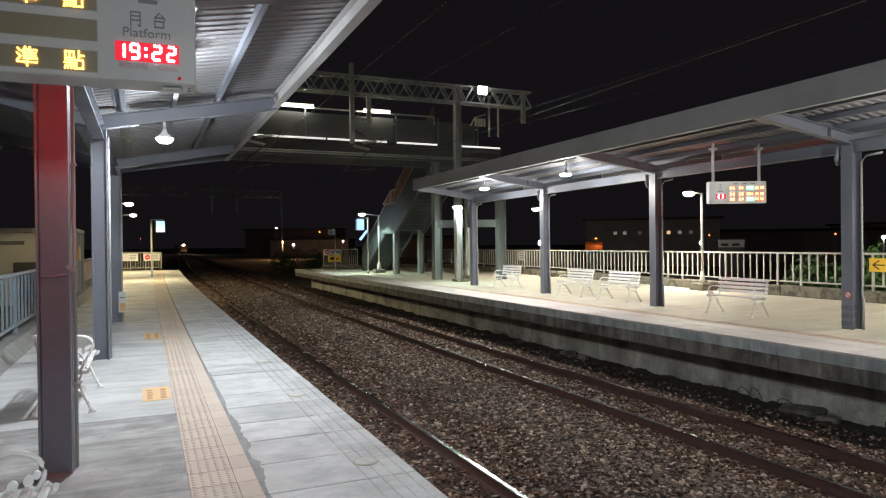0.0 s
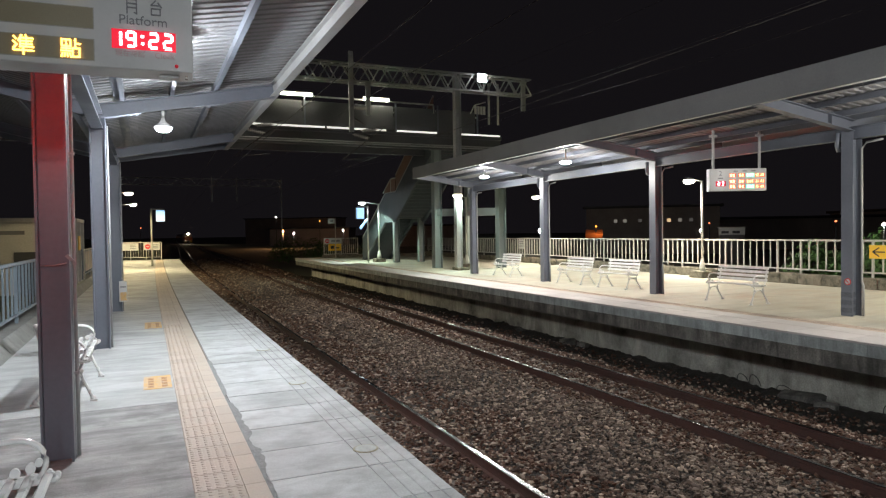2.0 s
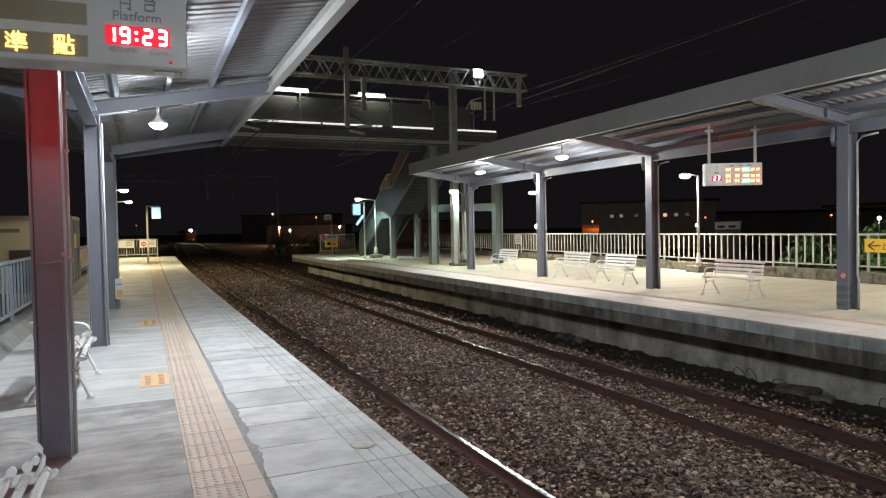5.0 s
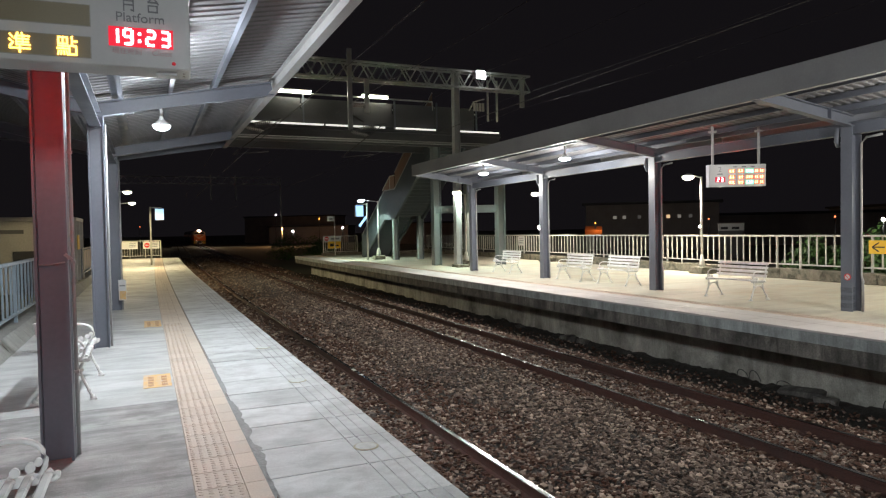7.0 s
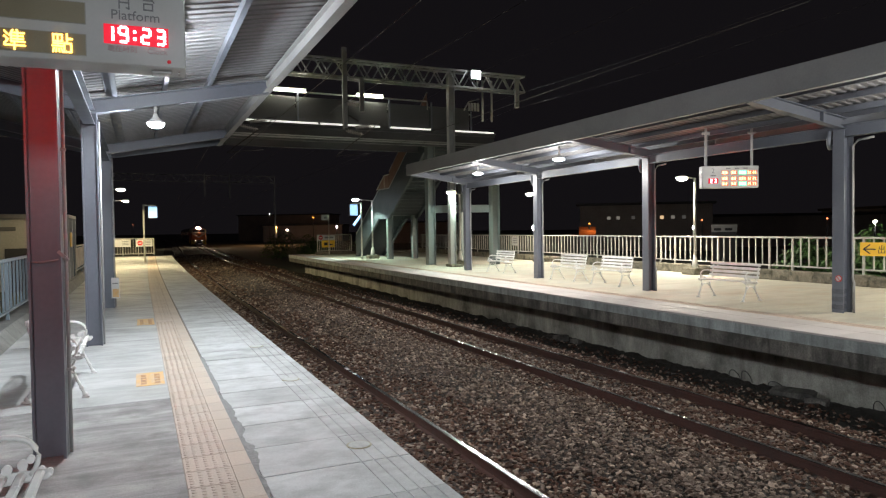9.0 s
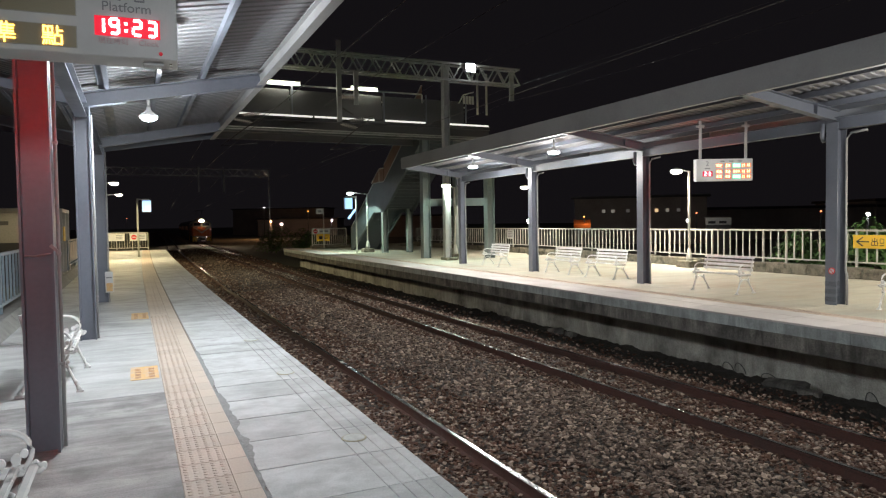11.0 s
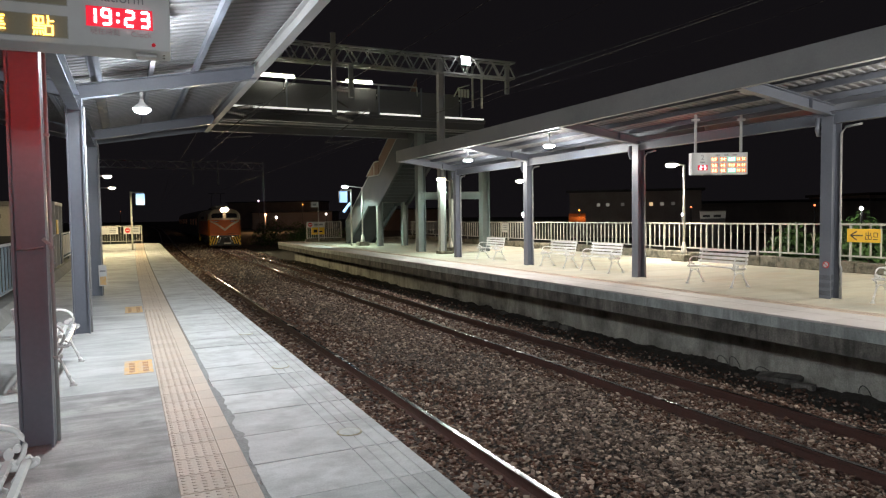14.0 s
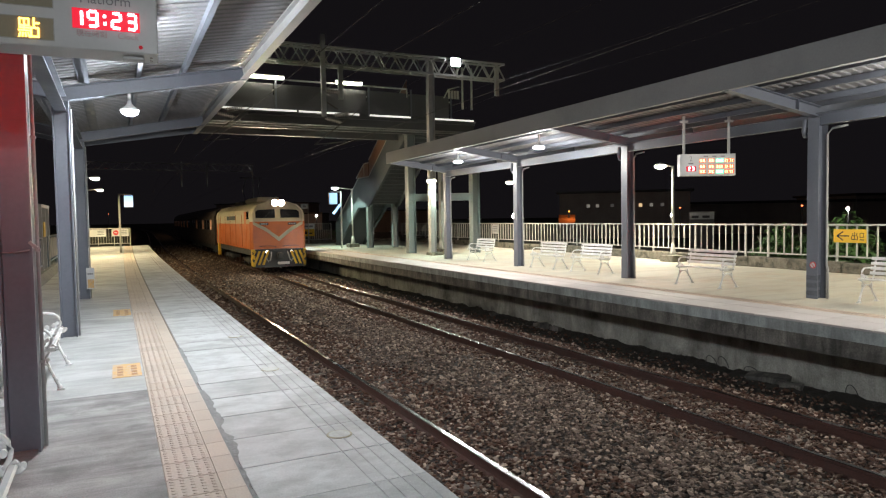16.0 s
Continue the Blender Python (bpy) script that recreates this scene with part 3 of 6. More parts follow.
def canopy(name, cx, ys, ya, yb, front, zc, zf, back, zb, label, fascia_h, fascia_mat):
    """A butterfly roof on one row of columns: front and back edges, rafter bottoms at the column and at the edges."""
    c = thing(name, label, "canopy")
    sgn = 1 if front > cx else -1

    def low(x):
        if (x - cx) * sgn >= 0:
            return zc + (zf - zc) * (x - cx) / (front - cx)
        return zc + (zb - zc) * (x - cx) / (back - cx)
    for y in ys:
        bm = ibeam(bmesh.new(), (cx, y, zc + 0.11), (front - sgn * 0.05, y, zf + 0.09), 0.15, 0.2)
        part("rafter", bm, M_STEEL, c)
        bm = ibeam(bmesh.new(), (cx, y, zc + 0.11), (back + sgn * 0.05, y, zb + 0.09), 0.15, 0.2)
        part("rafter", bm, M_STEEL, c)
        bm = bmesh.new()
        box(bm, cx + sgn * 0.62 - 0.006, cx + sgn * 0.62 + 0.006, y - 0.075, y + 0.075, low(cx + sgn * 0.62) + 0.012, low(cx + sgn * 0.62) + 0.2)
        part("stiffener", bm, M_STEEL, c)
    part("spine_beam", ibeam(bmesh.new(), (cx, ya, zc - 0.02), (cx, yb, zc - 0.02), 0.15, 0.22), M_STEEL, c)
    xs = [cx + sgn * d for d in (0.34, 1.0, 1.62)] + [cx - sgn * d for d in (0.4, 1.2)]
    for x in xs:
        z = low(x) + 0.205
        bm = bmesh.new()
        prof = [(x - 0.03, z), (x + 0.03, z), (x + 0.03, z + 0.008), (x - 0.022, z + 0.008), (x - 0.022, z + 0.092), (x + 0.03, z + 0.092), (x + 0.03, z + 0.1), (x - 0.03, z + 0.1)]
        sweep(bm, prof, [ya, yb], follow=False)
        part("purlin", bm, M_STEEL, c)
    bm = ribbed(bmesh.new(), cx, zc + 0.31, front, zf + 0.31, ya, yb)
    part("roof_sheet", bm, M_SHEET, c, "ribbed galvanised roof sheet")
    bm = ribbed(bmesh.new(), cx, zc + 0.31, back, zb + 0.31, ya, yb)
    part("roof_sheet", bm, M_SHEET, c, "ribbed galvanised roof sheet")
    for x, z, s in ((front, zf, sgn), (back, zb, -sgn)):
        bm = bmesh.new()
        sweep(bm, [(x, z), (x - s * 0.11, z), (x - s * 0.11, z + 0.012), (x - s * 0.012, z + 0.012), (x - s * 0.012, z + fascia_h - 0.012), (x - s * 0.07, z + fascia_h - 0.012), (x - s * 0.07, z + fascia_h), (x, z + fascia_h)], [ya, yb], follow=False)
        part("fascia", bm, fascia_mat, c, "pale painted channel fascia")
    for y in (ya, yb):
        for x, z in ((front, zf), (back, zb)):
            bm = bmesh.new()
            s = 1 if x > cx else -1
            prism(bm, [(cx, zc + 0.10), (x - s * 0.015, z + 0.03), (x - s * 0.015, z + 0.26), (cx, zc + 0.33)], "y", y - 0.012, y + 0.012)
            part("end_plate", bm, M_STEEL, c)
    bm = bmesh.new()
    box(bm, cx + sgn * 0.27 - 0.05, cx + sgn * 0.27 + 0.05, ya + 0.3, yb - 0.3, zc + 0.33, zc + 0.36)
    part("cable_tray", bm, M_STEEL, c)
    return c


def build_canopies():
    for y in (-5.0, 0.24, 5.48, 10.72, 15.96):
        c = column(-0.6, y, 3.3, "columns of the near canopy", "grey-blue steel column of the near canopy")
        bm = bmesh.new()
        tube(bm, [(0.12, 0.06, 0.0), (0.12, 0.06, 3.2)], 0.014, 6)
        for z in (0.6, 1.4, 2.2, 3.0):
            box(bm, 0.102, 0.138, 0.042, 0.078, z, z + 0.02)
        part("conduit", bm, M_STEELR, c, "pale conduit with clips")
        if abs(y - 5.48) < 0.1:
            bm = bmesh.new()
            tube(bm, [(-0.09, -0.02, 1.40), (-0.02, -0.04, 1.40), (0.10, -0.09, 1.42)], 0.006, 6)
            bar(bm, (0.085, -0.10, 1.475), (0.13, -0.105, 1.43), 0.010, 0.022)
            part("bracket", bm, M_STEELR, c)
        if abs(y - 15.96) < 0.1:
            bm = bmesh.new()
            box(bm, 0.05, 0.2, -0.17, -0.15, 0.22, 0.66, 0)
            box(bm, 0.07, 0.19, -0.175, -0.17, 0.24, 0.42, 1)
            box(bm, 0.07, 0.18, -0.174, -0.17, 0.52, 0.55, 2)
            part("notice_board", bm, [M_SIGNBODY, M_MARK, M_GREYINK], c, "white notice with an orange panel")
    canopy("canopy_near", -0.6, (-5.0, 0.24, 5.48, 10.72, 15.96), -8.0, 17.7, 1.94, 3.28, 3.77, -3.0, 3.85, "grey steel butterfly canopy with ribbed roof sheets", 0.245, M_STEELR)
    for y in (-2.15, 2.9, 7.98, 13.03, 18.1, 23.15):
        c = column(11.61, y, 3.3, "columns of the far canopy", "grey-blue steel column with scuffed foot", stripes=abs(y - 7.98) < 0.1, h=0.25 if abs(y - 7.98) < 0.1 else 0.215, w=0.22)
        bm = bmesh.new()
        tube(bm, [(0.09, -0.16, 0.0), (0.09, -0.16, 0.55), (0.09, -0.13, 0.62), (0.09, -0.13, 3.0), (0.09, -0.22, 3.1), (0.09, -0.5, 3.12)], 0.02, 8)
        part("conduit", bm, M_STEELR, c, "pale grey conduit")
        bm = bmesh.new()
        tube(bm, [(-0.1, 0.18, 3.3), (-0.1, 0.2, 3.08), (-0.04, 0.22, 3.0), (0.02, 0.2, 3.02)], 0.045, 8)
        part("drain_elbow", bm, M_STEEL, c)
        if abs(y - 7.98) < 0.1:
            bm = lathe(bmesh.new(), [(0.062, 0.0), (0.062, 0.006)], n=20)
            bar(bm, (-0.035, -0.035, 0.011), (0.035, 0.035, 0.011), 0.012, 0.004)
            ob = part("no_smoking_sticker", bm, M_REDINK, c, "round red and white sticker")
            ob.matrix_basis = pose(-0.128, -0.02, 0.62, 0, -90, 0)
            bm = lathe(bmesh.new(), [(0.046, 0.006), (0.046, 0.009)], n=20)
            ob = part("sticker_face", bm, M_SIGNBODY, c)
            ob.matrix_basis = pose(-0.128, -0.02, 0.62, 0, -90, 0)
    canopy("canopy_far", 11.61, (-2.15, 2.9, 7.98, 13.03, 18.1, 23.15), -5.0, 23.4, 9.2, 3.3, 3.64, 13.9, 3.7, "long pale-edged steel canopy of the far platform", 0.41, M_STEELR)

# ---- benches, fences, lamps and signs ----
def scroll(bm, pts, r=0.017):
    tube(bm, pts, r, 7)


def build_bench(length=1.34):
    """A white slatted bench with cast-iron ends, seated towards -x, its length along y."""
    b = thing("bench", "white slatted bench with ornate cast-iron ends", "bench", pose(0, 0, 0), "benches on the platforms")
    for s in (-1, 1):
        y = s * (length / 2 - 0.06)
        bm = bmesh.new()
        scroll(bm, [(-0.30, y, 0.01), (-0.27, y, 0.08), (-0.20, y, 0.22), (-0.17, y, 0.32), (-0.22, y, 0.40)])          # front leg
        scroll(bm, [(0.29, y, 0.01), (0.25, y, 0.08), (0.14, y, 0.20), (0.10, y, 0.32), (0.13, y, 0.40)])              # rear leg
        scroll(bm, [(-0.20, y, 0.24), (-0.08, y, 0.31), (0.04, y, 0.30), (0.13, y, 0.22)], 0.013)                       # arch between
        scroll(bm, [(-0.29, y, 0.408), (-0.27, y, 0.392), (-0.05, y, 0.385), (0.15, y, 0.38), (0.19, y, 0.47), (0.265, y, 0.78)], 0.017)
        # arm rest: a loop that bends down to the seat's front
        scroll(bm, [(0.22, y, 0.575), (0.14, y, 0.592), (0.04, y, 0.603), (-0.06, y, 0.606), (-0.115, y, 0.602), (-0.16, y, 0.588), (-0.195, y, 0.566), (-0.22, y, 0.535), (-0.231, y, 0.50), (-0.226, y, 0.465), (-0.21, y, 0.435), (-0.185, y, 0.41)], 0.015)
        # ribs cast along the seat edge and the knees and ankles of the legs
        bar(bm, (-0.27, y, 0.418), (0.13, y, 0.40), 0.022, 0.03)
        for kx, kz, kr in ((-0.185, 0.30, 0.028), (-0.262, 0.10, 0.026), (0.115, 0.30, 0.026), (0.235, 0.10, 0.025), (-0.295, 0.03, 0.030), (0.285, 0.03, 0.030)):
            lathe(bm, [(0.004, -kr), (kr * 0.8, -kr * 0.5), (kr, 0), (kr * 0.8, kr * 0.5), (0.004, kr)], (kx, y, kz), n=8)
        # filled curls inside the loop and the knob at the seat's front
        for cx, cz, r in ((-0.192, 0.486, 0.021), (-0.150, 0.462, 0.027), (-0.07, 0.444, 0.027), (-0.245, 0.434, 0.014), (-0.285, 0.412, 0.021)):
            prism(bm, [(cx + r * math.cos(a), cz + r * math.sin(a)) for a in np.linspace(0, 5.81, 13)], "y", y - 0.011, y + 0.011)
        box(bm, -0.345, -0.265, y - 0.03, y + 0.03, 0.0, 0.018)
        box(bm, 0.255, 0.335, y - 0.03, y + 0.03, 0.0, 0.018)
        part("cast_iron_end", bm, M_WHITE, b)
    for i in range(5):
        x = -0.235 + i * 0.094
        part("seat_slat", new_box(x - 0.028, x + 0.028, -length / 2, length / 2, 0.404 - 0.004 * i, 0.430 - 0.004 * i, bev=0.0115), M_WHITE, b)
    for i in range(4):
        z = 0.485 + i * 0.084
        x = 0.178 + (z - 0.47) * 0.25
        bm = new_box(-0.012, 0.012, -length / 2, length / 2, -0.028, 0.028, bev=0.005)
        ob = part("back_slat", bm, M_WHITE, b)
        ob.matrix_basis = pose(x - 0.01, 0, z, 0, 14, 0)
    # the castings are shallower than they are long
    for ob in b.children:
        for v in ob.data.vertices:
            off = ob.matrix_basis.translation.x
            v.co.x = -0.27 + (v.co.x + off + 0.27) * 0.84 - off
    return b


def build_benches():
    b = build_bench()
    b.matrix_basis = pose(11.77, 10.66, 0)
    for x, y in ((11.86, 6.55), (12.0, 14.9), (12.0, 16.95), (12.15, 21.4)):
        copy_thing(b, pose(x, y, 0))
    for x, y in ((-0.80, 7.95), (-0.71, 3.2)):
        copy_thing(b, pose(x, y, 0, 0, 0, 180))


def fence(name, pts, z0, z1, mat, label, pitch=0.115, rail=0.05, bal=0.022, post_every=16, sweep_bend=False):
    """Top and bottom rails, posts and upright bars along a line of plan points."""
    f = thing(name, label, "fence")
    total = 0
    for (xa, ya), (xb, yb) in zip(pts, pts[1:]):
        L = math.hypot(xb - xa, yb - ya)
        n = max(2, round(L / pitch))
        bm = bmesh.new()
        bar(bm, (xa, ya, z1 - rail / 2), (xb, yb, z1 - rail / 2), rail, rail)
        part("top_rail", bm, mat, f)
        bm = bmesh.new()
        bar(bm, (xa, ya, z0 + 0.13), (xb, yb, z0 + 0.13), rail * 0.8, rail * 0.8)
        part("bottom_rail", bm, mat, f)
        ang = math.degrees(math.atan2(yb - ya, xb - xa))
        me_p = me_b = None
        for i in range(n + 1):
            x, y = xa + (xb - xa) * i / n, ya + (yb - ya) * i / n
            post = i % post_every == 0
            if post:
                if me_p is None:
                    ob = part("post", new_box(-0.025, 0.025, -0.025, 0.025, z0 - 0.05, z1 - rail), mat, f)
                    me_p = ob.data
                else:
                    ob = new("post", me_p)
                    ob.parent = f
            else:
                if me_b is None:
                    ob = part("upright_bar", new_box(-bal / 2, bal / 2, -bal / 2, bal / 2, z0 + 0.13, z1 - rail), mat, f)
                    me_b = ob.data
                else:
                    ob = new("upright_bar", me_b)
                    ob.parent = f
            ob.matrix_basis = pose(x, y, 0, 0, 0, ang)
    return f


def build_fences():
    # far platform: stone kerb, then railing
    bm = bmesh.new()
    rng = random.Random(2)
    y = 4.0
    pts = [(16.75, 4.0), (17.05, 14.0), (17.9, 24.0), (18.6, 45.0)]

    def fx(yy):
        return float(np.interp(yy, [p[1] for p in pts], [p[0] for p in pts]))
    while y < 44.5:
        L = rng.uniform(0.45, 0.8)
        h = rng.uniform(0.26, 0.31)
        xx = fx(y + L / 2)
        box(bm, xx - 0.17 + rng.uniform(-0.02, 0.02), xx + 0.2, y + 0.008, y + L - 0.008, 0.0, h, bev=0.02)
        y += L
    tagged(finish("kerb_wall", bm, M_KERB), "rough mossy stone kerb below the railing", "kerb", "", "structure")
    fence("railing", [(fx(v) + 0.02, v) for v in (4.2, 9.0, 14.0, 19.0, 24.0, 31.0, 38.0, 44.6)], 0.29, 1.27, M_FENCE, "pale steel railing on a stone kerb", pitch=0.26, bal=0.032, post_every=8)
    fence("end_railing", [(11.0, 44.6), (13.4, 44.7)], 0.12, 1.35, M_FENCE, "short pale railing closing the platform end", pitch=0.15, post_every=8)
    setting("end_kerb", new_box(10.9, 18.6, 44.45, 44.85, 0.0, 0.2, bev=0.02), M_KERB, "low concrete kerb at the platform end", "kerb")
    # near platform: sloped kerb and blue-grey railing
    bm = bmesh.new()
    y = 3.0
    while y < 50:
        L = 0.55
        prism(bm, [(-2.15, 0.0), (-1.70, 0.0), (-1.86, 0.19), (-2.15, 0.19)], "y", y + 0.006, y + L - 0.006)
        y += L
    setting("kerb_near", bm, M_KERBN, "sloped concrete block kerb along the near platform", "kerb")
    fence("blue_railing", [(-2.0, v) for v in (3.0, 8.0, 13.0, 18.0, 23.5)], 0.2, 1.20, M_FENCEL, "blue-grey steel railing on the kerb", pitch=0.36, bal=0.03, post_every=16)
    fence("blue_railing", [(-2.0, v) for v in (25.5, 34.0, 42.0, 50.8)], 0.2, 1.20, M_FENCEL, "grey steel railing with a solid sheet on the kerb", pitch=0.4, bal=0.03, post_every=8)
    part("sheet_panel", new_box(-1.99, -1.975, 25.5, 38.0, 0.42, 1.12), M_STEEL, bpy.data.objects["blue_railing.001"], "plain grey sheet panel")
    fence("end_railing", [(-2.0, 51.0), (0.95, 51.0)], 0.05, 1.25, M_FENCE, "pale end railing with hung notices", pitch=0.16, post_every=6)
    for x in (-1.05, 0.35):
        s = thing("notice_plate", "white plate with a red no-entry mark on the railing", "sign", pose(x, 50.965, 0.92))
        part("plate", new_box(-0.52, 0.52, -0.012, 0.012, -0.25, 0.25, bev=0.004), M_SIGNBODY, s)
        if x > 0:
            ob = part("no_entry_mark", lathe(bmesh.new(), [(0.17, 0), (0.17, 0.006)], n=20), M_REDINK, s)
            ob.matrix_basis = pose(-0.28, -0.013, 0, 90, 0, 0)
            part("mark_bar", new_box(-0.38, -0.18, -0.024, -0.02, -0.03, 0.03), M_SIGNBODY, s)
        for k in range(3):
            part("print_bar", new_box(-0.0, 0.4, -0.018, -0.013, 0.1 - k * 0.11, 0.15 - k * 0.11), M_GREYINK, s)
    # gate at the side exit
    g = thing("side_gate", "pale steel gate frame with a yellow notice", "gate", pose(-2.0, 24.5, 0))
    for y in (-1.0, 0.2, 1.4):
        part("post", new_box(-0.05, 0.05, y - 0.05, y + 0.05, 0.0, 2.15), M_FENCE, g)
    part("lintel", new_box(-0.06, 0.06, -1.1, 1.5, 2.1, 2.2), M_FENCE, g)
    part("yellow_notice", new_box(0.05, 0.07, -0.8, -0.2, 1.2, 1.65), M_YELLOW, g)


def pool_lamp(at, glass, r=0.19, h=0.12, stem=0.3):
    """A round hanging flood lamp."""
    l = thing("canopy_lamp", "round hanging lamp with a white housing, lit", "lamp", pose(*at), "platform lamps")
    bm = lathe(bmesh.new(), [(0.028, 0.13), (0.035, 0.09), (r * 0.45, 0.055), (r, 0.0), (r - 0.01, -0.01)], n=18)
    part("housing", bm, M_WHITE, l)
    part("stem", tube(bmesh.new(), [(0, 0, 0.12), (0, 0, 0.12 + stem)], 0.022, 8), M_WHITE, l)
    part("glass", lathe(bmesh.new(), [(r - 0.012, -0.012), (r - 0.03, -0.05), (0.06, -0.075)], n=18), glass, l)
    return l


def pole_lamp(x, y, height, arm, glass, dx=-1, dy=0, base=True):
    p = thing("pole_lamp", "slim pale pole lamp on a concrete footing, lit", "lamp", pose(x, y, 0), "platform lamps")
    bm = lathe(bmesh.new(), [(0.045, 0.2), (0.040, height)], n=10)
    part("pole", bm, M_FENCE, p)
    if base:
        part("footing", new_box(-0.3, 0.3, -0.3, 0.3, 0.0, 0.22, bev=0.02), M_KERB, p)
        bm = lathe(bmesh.new(), [(0.14, 0.22), (0.13, 0.34), (0.07, 0.62), (0.05, 0.64)], n=4)
        part("base_shroud", bm, M_FENCE, p)
    bm = tube(bmesh.new(), [(0, 0, height - 0.03), (dx * arm, dy * arm, height + 0.05)], 0.022, 8)
    part("arm", bm, M_FENCE, p)
    ex, ey = dx * (arm + 0.18), dy * (arm + 0.18)
    bm = lathe(bmesh.new(), [(0.05, 0.08), (0.14, 0.045), (0.195, 0.0)], (ex, ey, height + 0.05), n=14)
    part("housing", bm, M_STEELR, p)
    bm = lathe(bmesh.new(), [(0.188, -0.003), (0.17, -0.075), (0.08, -0.12)], (ex, ey, height + 0.05), n=14)
    part("glass", bm, glass, p)
    return x + ex, y + ey, height - 0.1


def build_lamps():
    # the two at negative y are unseen, added to brighten the near floor
    for y, x, z, e, d, cone in ((10.70, 0.27, 3.22, 170, 90, 166), (7.75, 0.27, 3.58, 190, 270, 166), (-2.4, 0.27, 3.16, 140, 330, 152), (-7.0, 0.27, 3.16, 300, 200, 160)):
        pool_lamp((x, y, z), G_COOL, r=0.135, stem=0.13 if y > 10 else 0.07 if y > 0 else 0.5)
        bulb("canopy_lamp_light", (x, y, z - 0.13), e, COOL, size=0.05)
        spot("canopy_lamp_beam", (x, y, z - 0.13), d, COOL, size=0.05, cone=cone)
    for y, e, d in ((19.7, 190, 270), (15.0, 190, 270), (4.9, 230, 40), (-0.2, 130, 30)):
        pool_lamp((10.3, y, 3.46), G_COOL, r=0.17, stem=0.2)
        bulb("canopy_lamp_light", (10.3, y, 3.18), e, NEUTRAL)
        spot("canopy_lamp_beam", (10.3, y, 3.3), d, NEUTRAL, cone=170)
    for x, y, hgt, arm, dx, dy in ((16.8, 16.66, 3.2, 0.27, -0.34, 0.94), (17.45, 27.0, 3.2, 0.42, -1, 0)):
        at = pole_lamp(x, y, hgt, arm, G_WARM, dx=dx, dy=dy)
        spot("pole_lamp_light", at, 1080, WARM, cone=168)
    at = pole_lamp(12.85, 26.35, 3.15, 0.85, G_WARM, dx=-0.72, dy=-0.69)
    spot("pole_lamp_light", at, 620, GREENISH, cone=168)
    at = pole_lamp(12.05, 36.0, 3.3, 0.8, G_COOL, dx=-1, dy=0)
    spot("pole_lamp_light", at, 900, GREENISH, cone=138)
    for y in (35.0, 47.0):
        at = pole_lamp(-1.75, y, 3.65, 0.85, G_WARM, dx=1, base=False)
        spot("pole_lamp_light", at, 1500, (1.0, 0.82, 0.46), cone=168)
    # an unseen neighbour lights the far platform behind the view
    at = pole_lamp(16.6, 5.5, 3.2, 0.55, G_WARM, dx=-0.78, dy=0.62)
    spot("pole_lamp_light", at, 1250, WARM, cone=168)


CHARS = {
    "yue": ["0.2,0 0.2,0.95 0.8,0.95 0.8,0", "0.2,0.68 0.8,0.68", "0.2,0.40 0.8,0.40", "0.8,0 0.66,0.06"],
    "tai": ["0.5,1 0.22,0.66 0.8,0.66", "0.66,0.84 0.86,0.56", "0.22,0.42 0.22,0 0.78,0 0.78,0.42 0.22,0.42"],
    "chu": ["0.5,1 0.5,0.02", "0.2,0.86 0.2,0.54 0.8,0.54 0.8,0.86", "0.1,0.42 0.1,0.02 0.9,0.02 0.9,0.42"],
    "kou": ["0.15,0.9 0.15,0.08 0.85,0.08 0.85,0.9 0.15,0.9"],
    "yi": ["0.08,0.5 0.92,0.5"],
    "zhun": ["0.06,0.92 0.16,0.8", "0.04,0.66 0.14,0.55", "0.05,0.3 0.2,0.5", "0.42,1 0.28,0.72", "0.36,0.86 0.36,0.38", "0.62,1 0.66,0.88", "0.36,0.86 0.95,0.86", "0.36,0.7 0.9,0.7", "0.36,0.54 0.9,0.54", "0.36,0.4 0.97,0.4", "0.65,0.86 0.65,0.4", "0.04,0.2 0.97,0.2", "0.5,0.36 0.5,0"],
    "dian": ["0.08,0.96 0.5,0.96 0.5,0.6 0.08,0.6 0.08,0.96", "0.29,0.96 0.29,0.34", "0.08,0.48 0.5,0.48", "0.04,0.34 0.54,0.34", "0.05,0.02 0.1,0.2", "0.2,0.04 0.22,0.2", "0.36,0.04 0.34,0.2", "0.52,0.02 0.46,0.2", "0.74,1 0.74,0.5", "0.74,0.76 0.97,0.76", "0.6,0.5 0.6,0.04 0.94,0.04 0.94,0.5 0.6,0.5"],
}


def strokes(key, size, wide, mat, parent, m, name="character", depth=0.004):
    """A written character from straight strokes, in the plane y = 0, facing -y."""
    bm = bmesh.new()
    for line in CHARS[key]:
        p = [tuple(float(v) for v in q.split(",")) for q in line.split()]
        for (a, b), (c, d) in zip(p, p[1:]):
            L = math.hypot(c - a, d - b) or 1
            ex, ez = (c - a) / L * wide / size / 2, (d - b) / L * wide / size / 2
            bar(bm, ((a - 0.5 - ex) * size, 0, (b - 0.5 - ez) * size), ((c - 0.5 + ex) * size, 0, (d - 0.5 + ez) * size), depth, wide, up=(-(d - b), 0, c - a))
    ob = part(name, bm, mat, parent)
    ob.matrix_basis = m
    return ob


SEG = {"0": "abcdef", "1": "bc", "2": "abged", "3": "abgcd", "4": "fgbc", "5": "afgcd", "6": "afgedc", "7": "abc", "8": "abcdefg", "9": "abcdfg"}


def thing_part(name, parent):
    ob = new(name)
    ob.parent = parent
    return ob


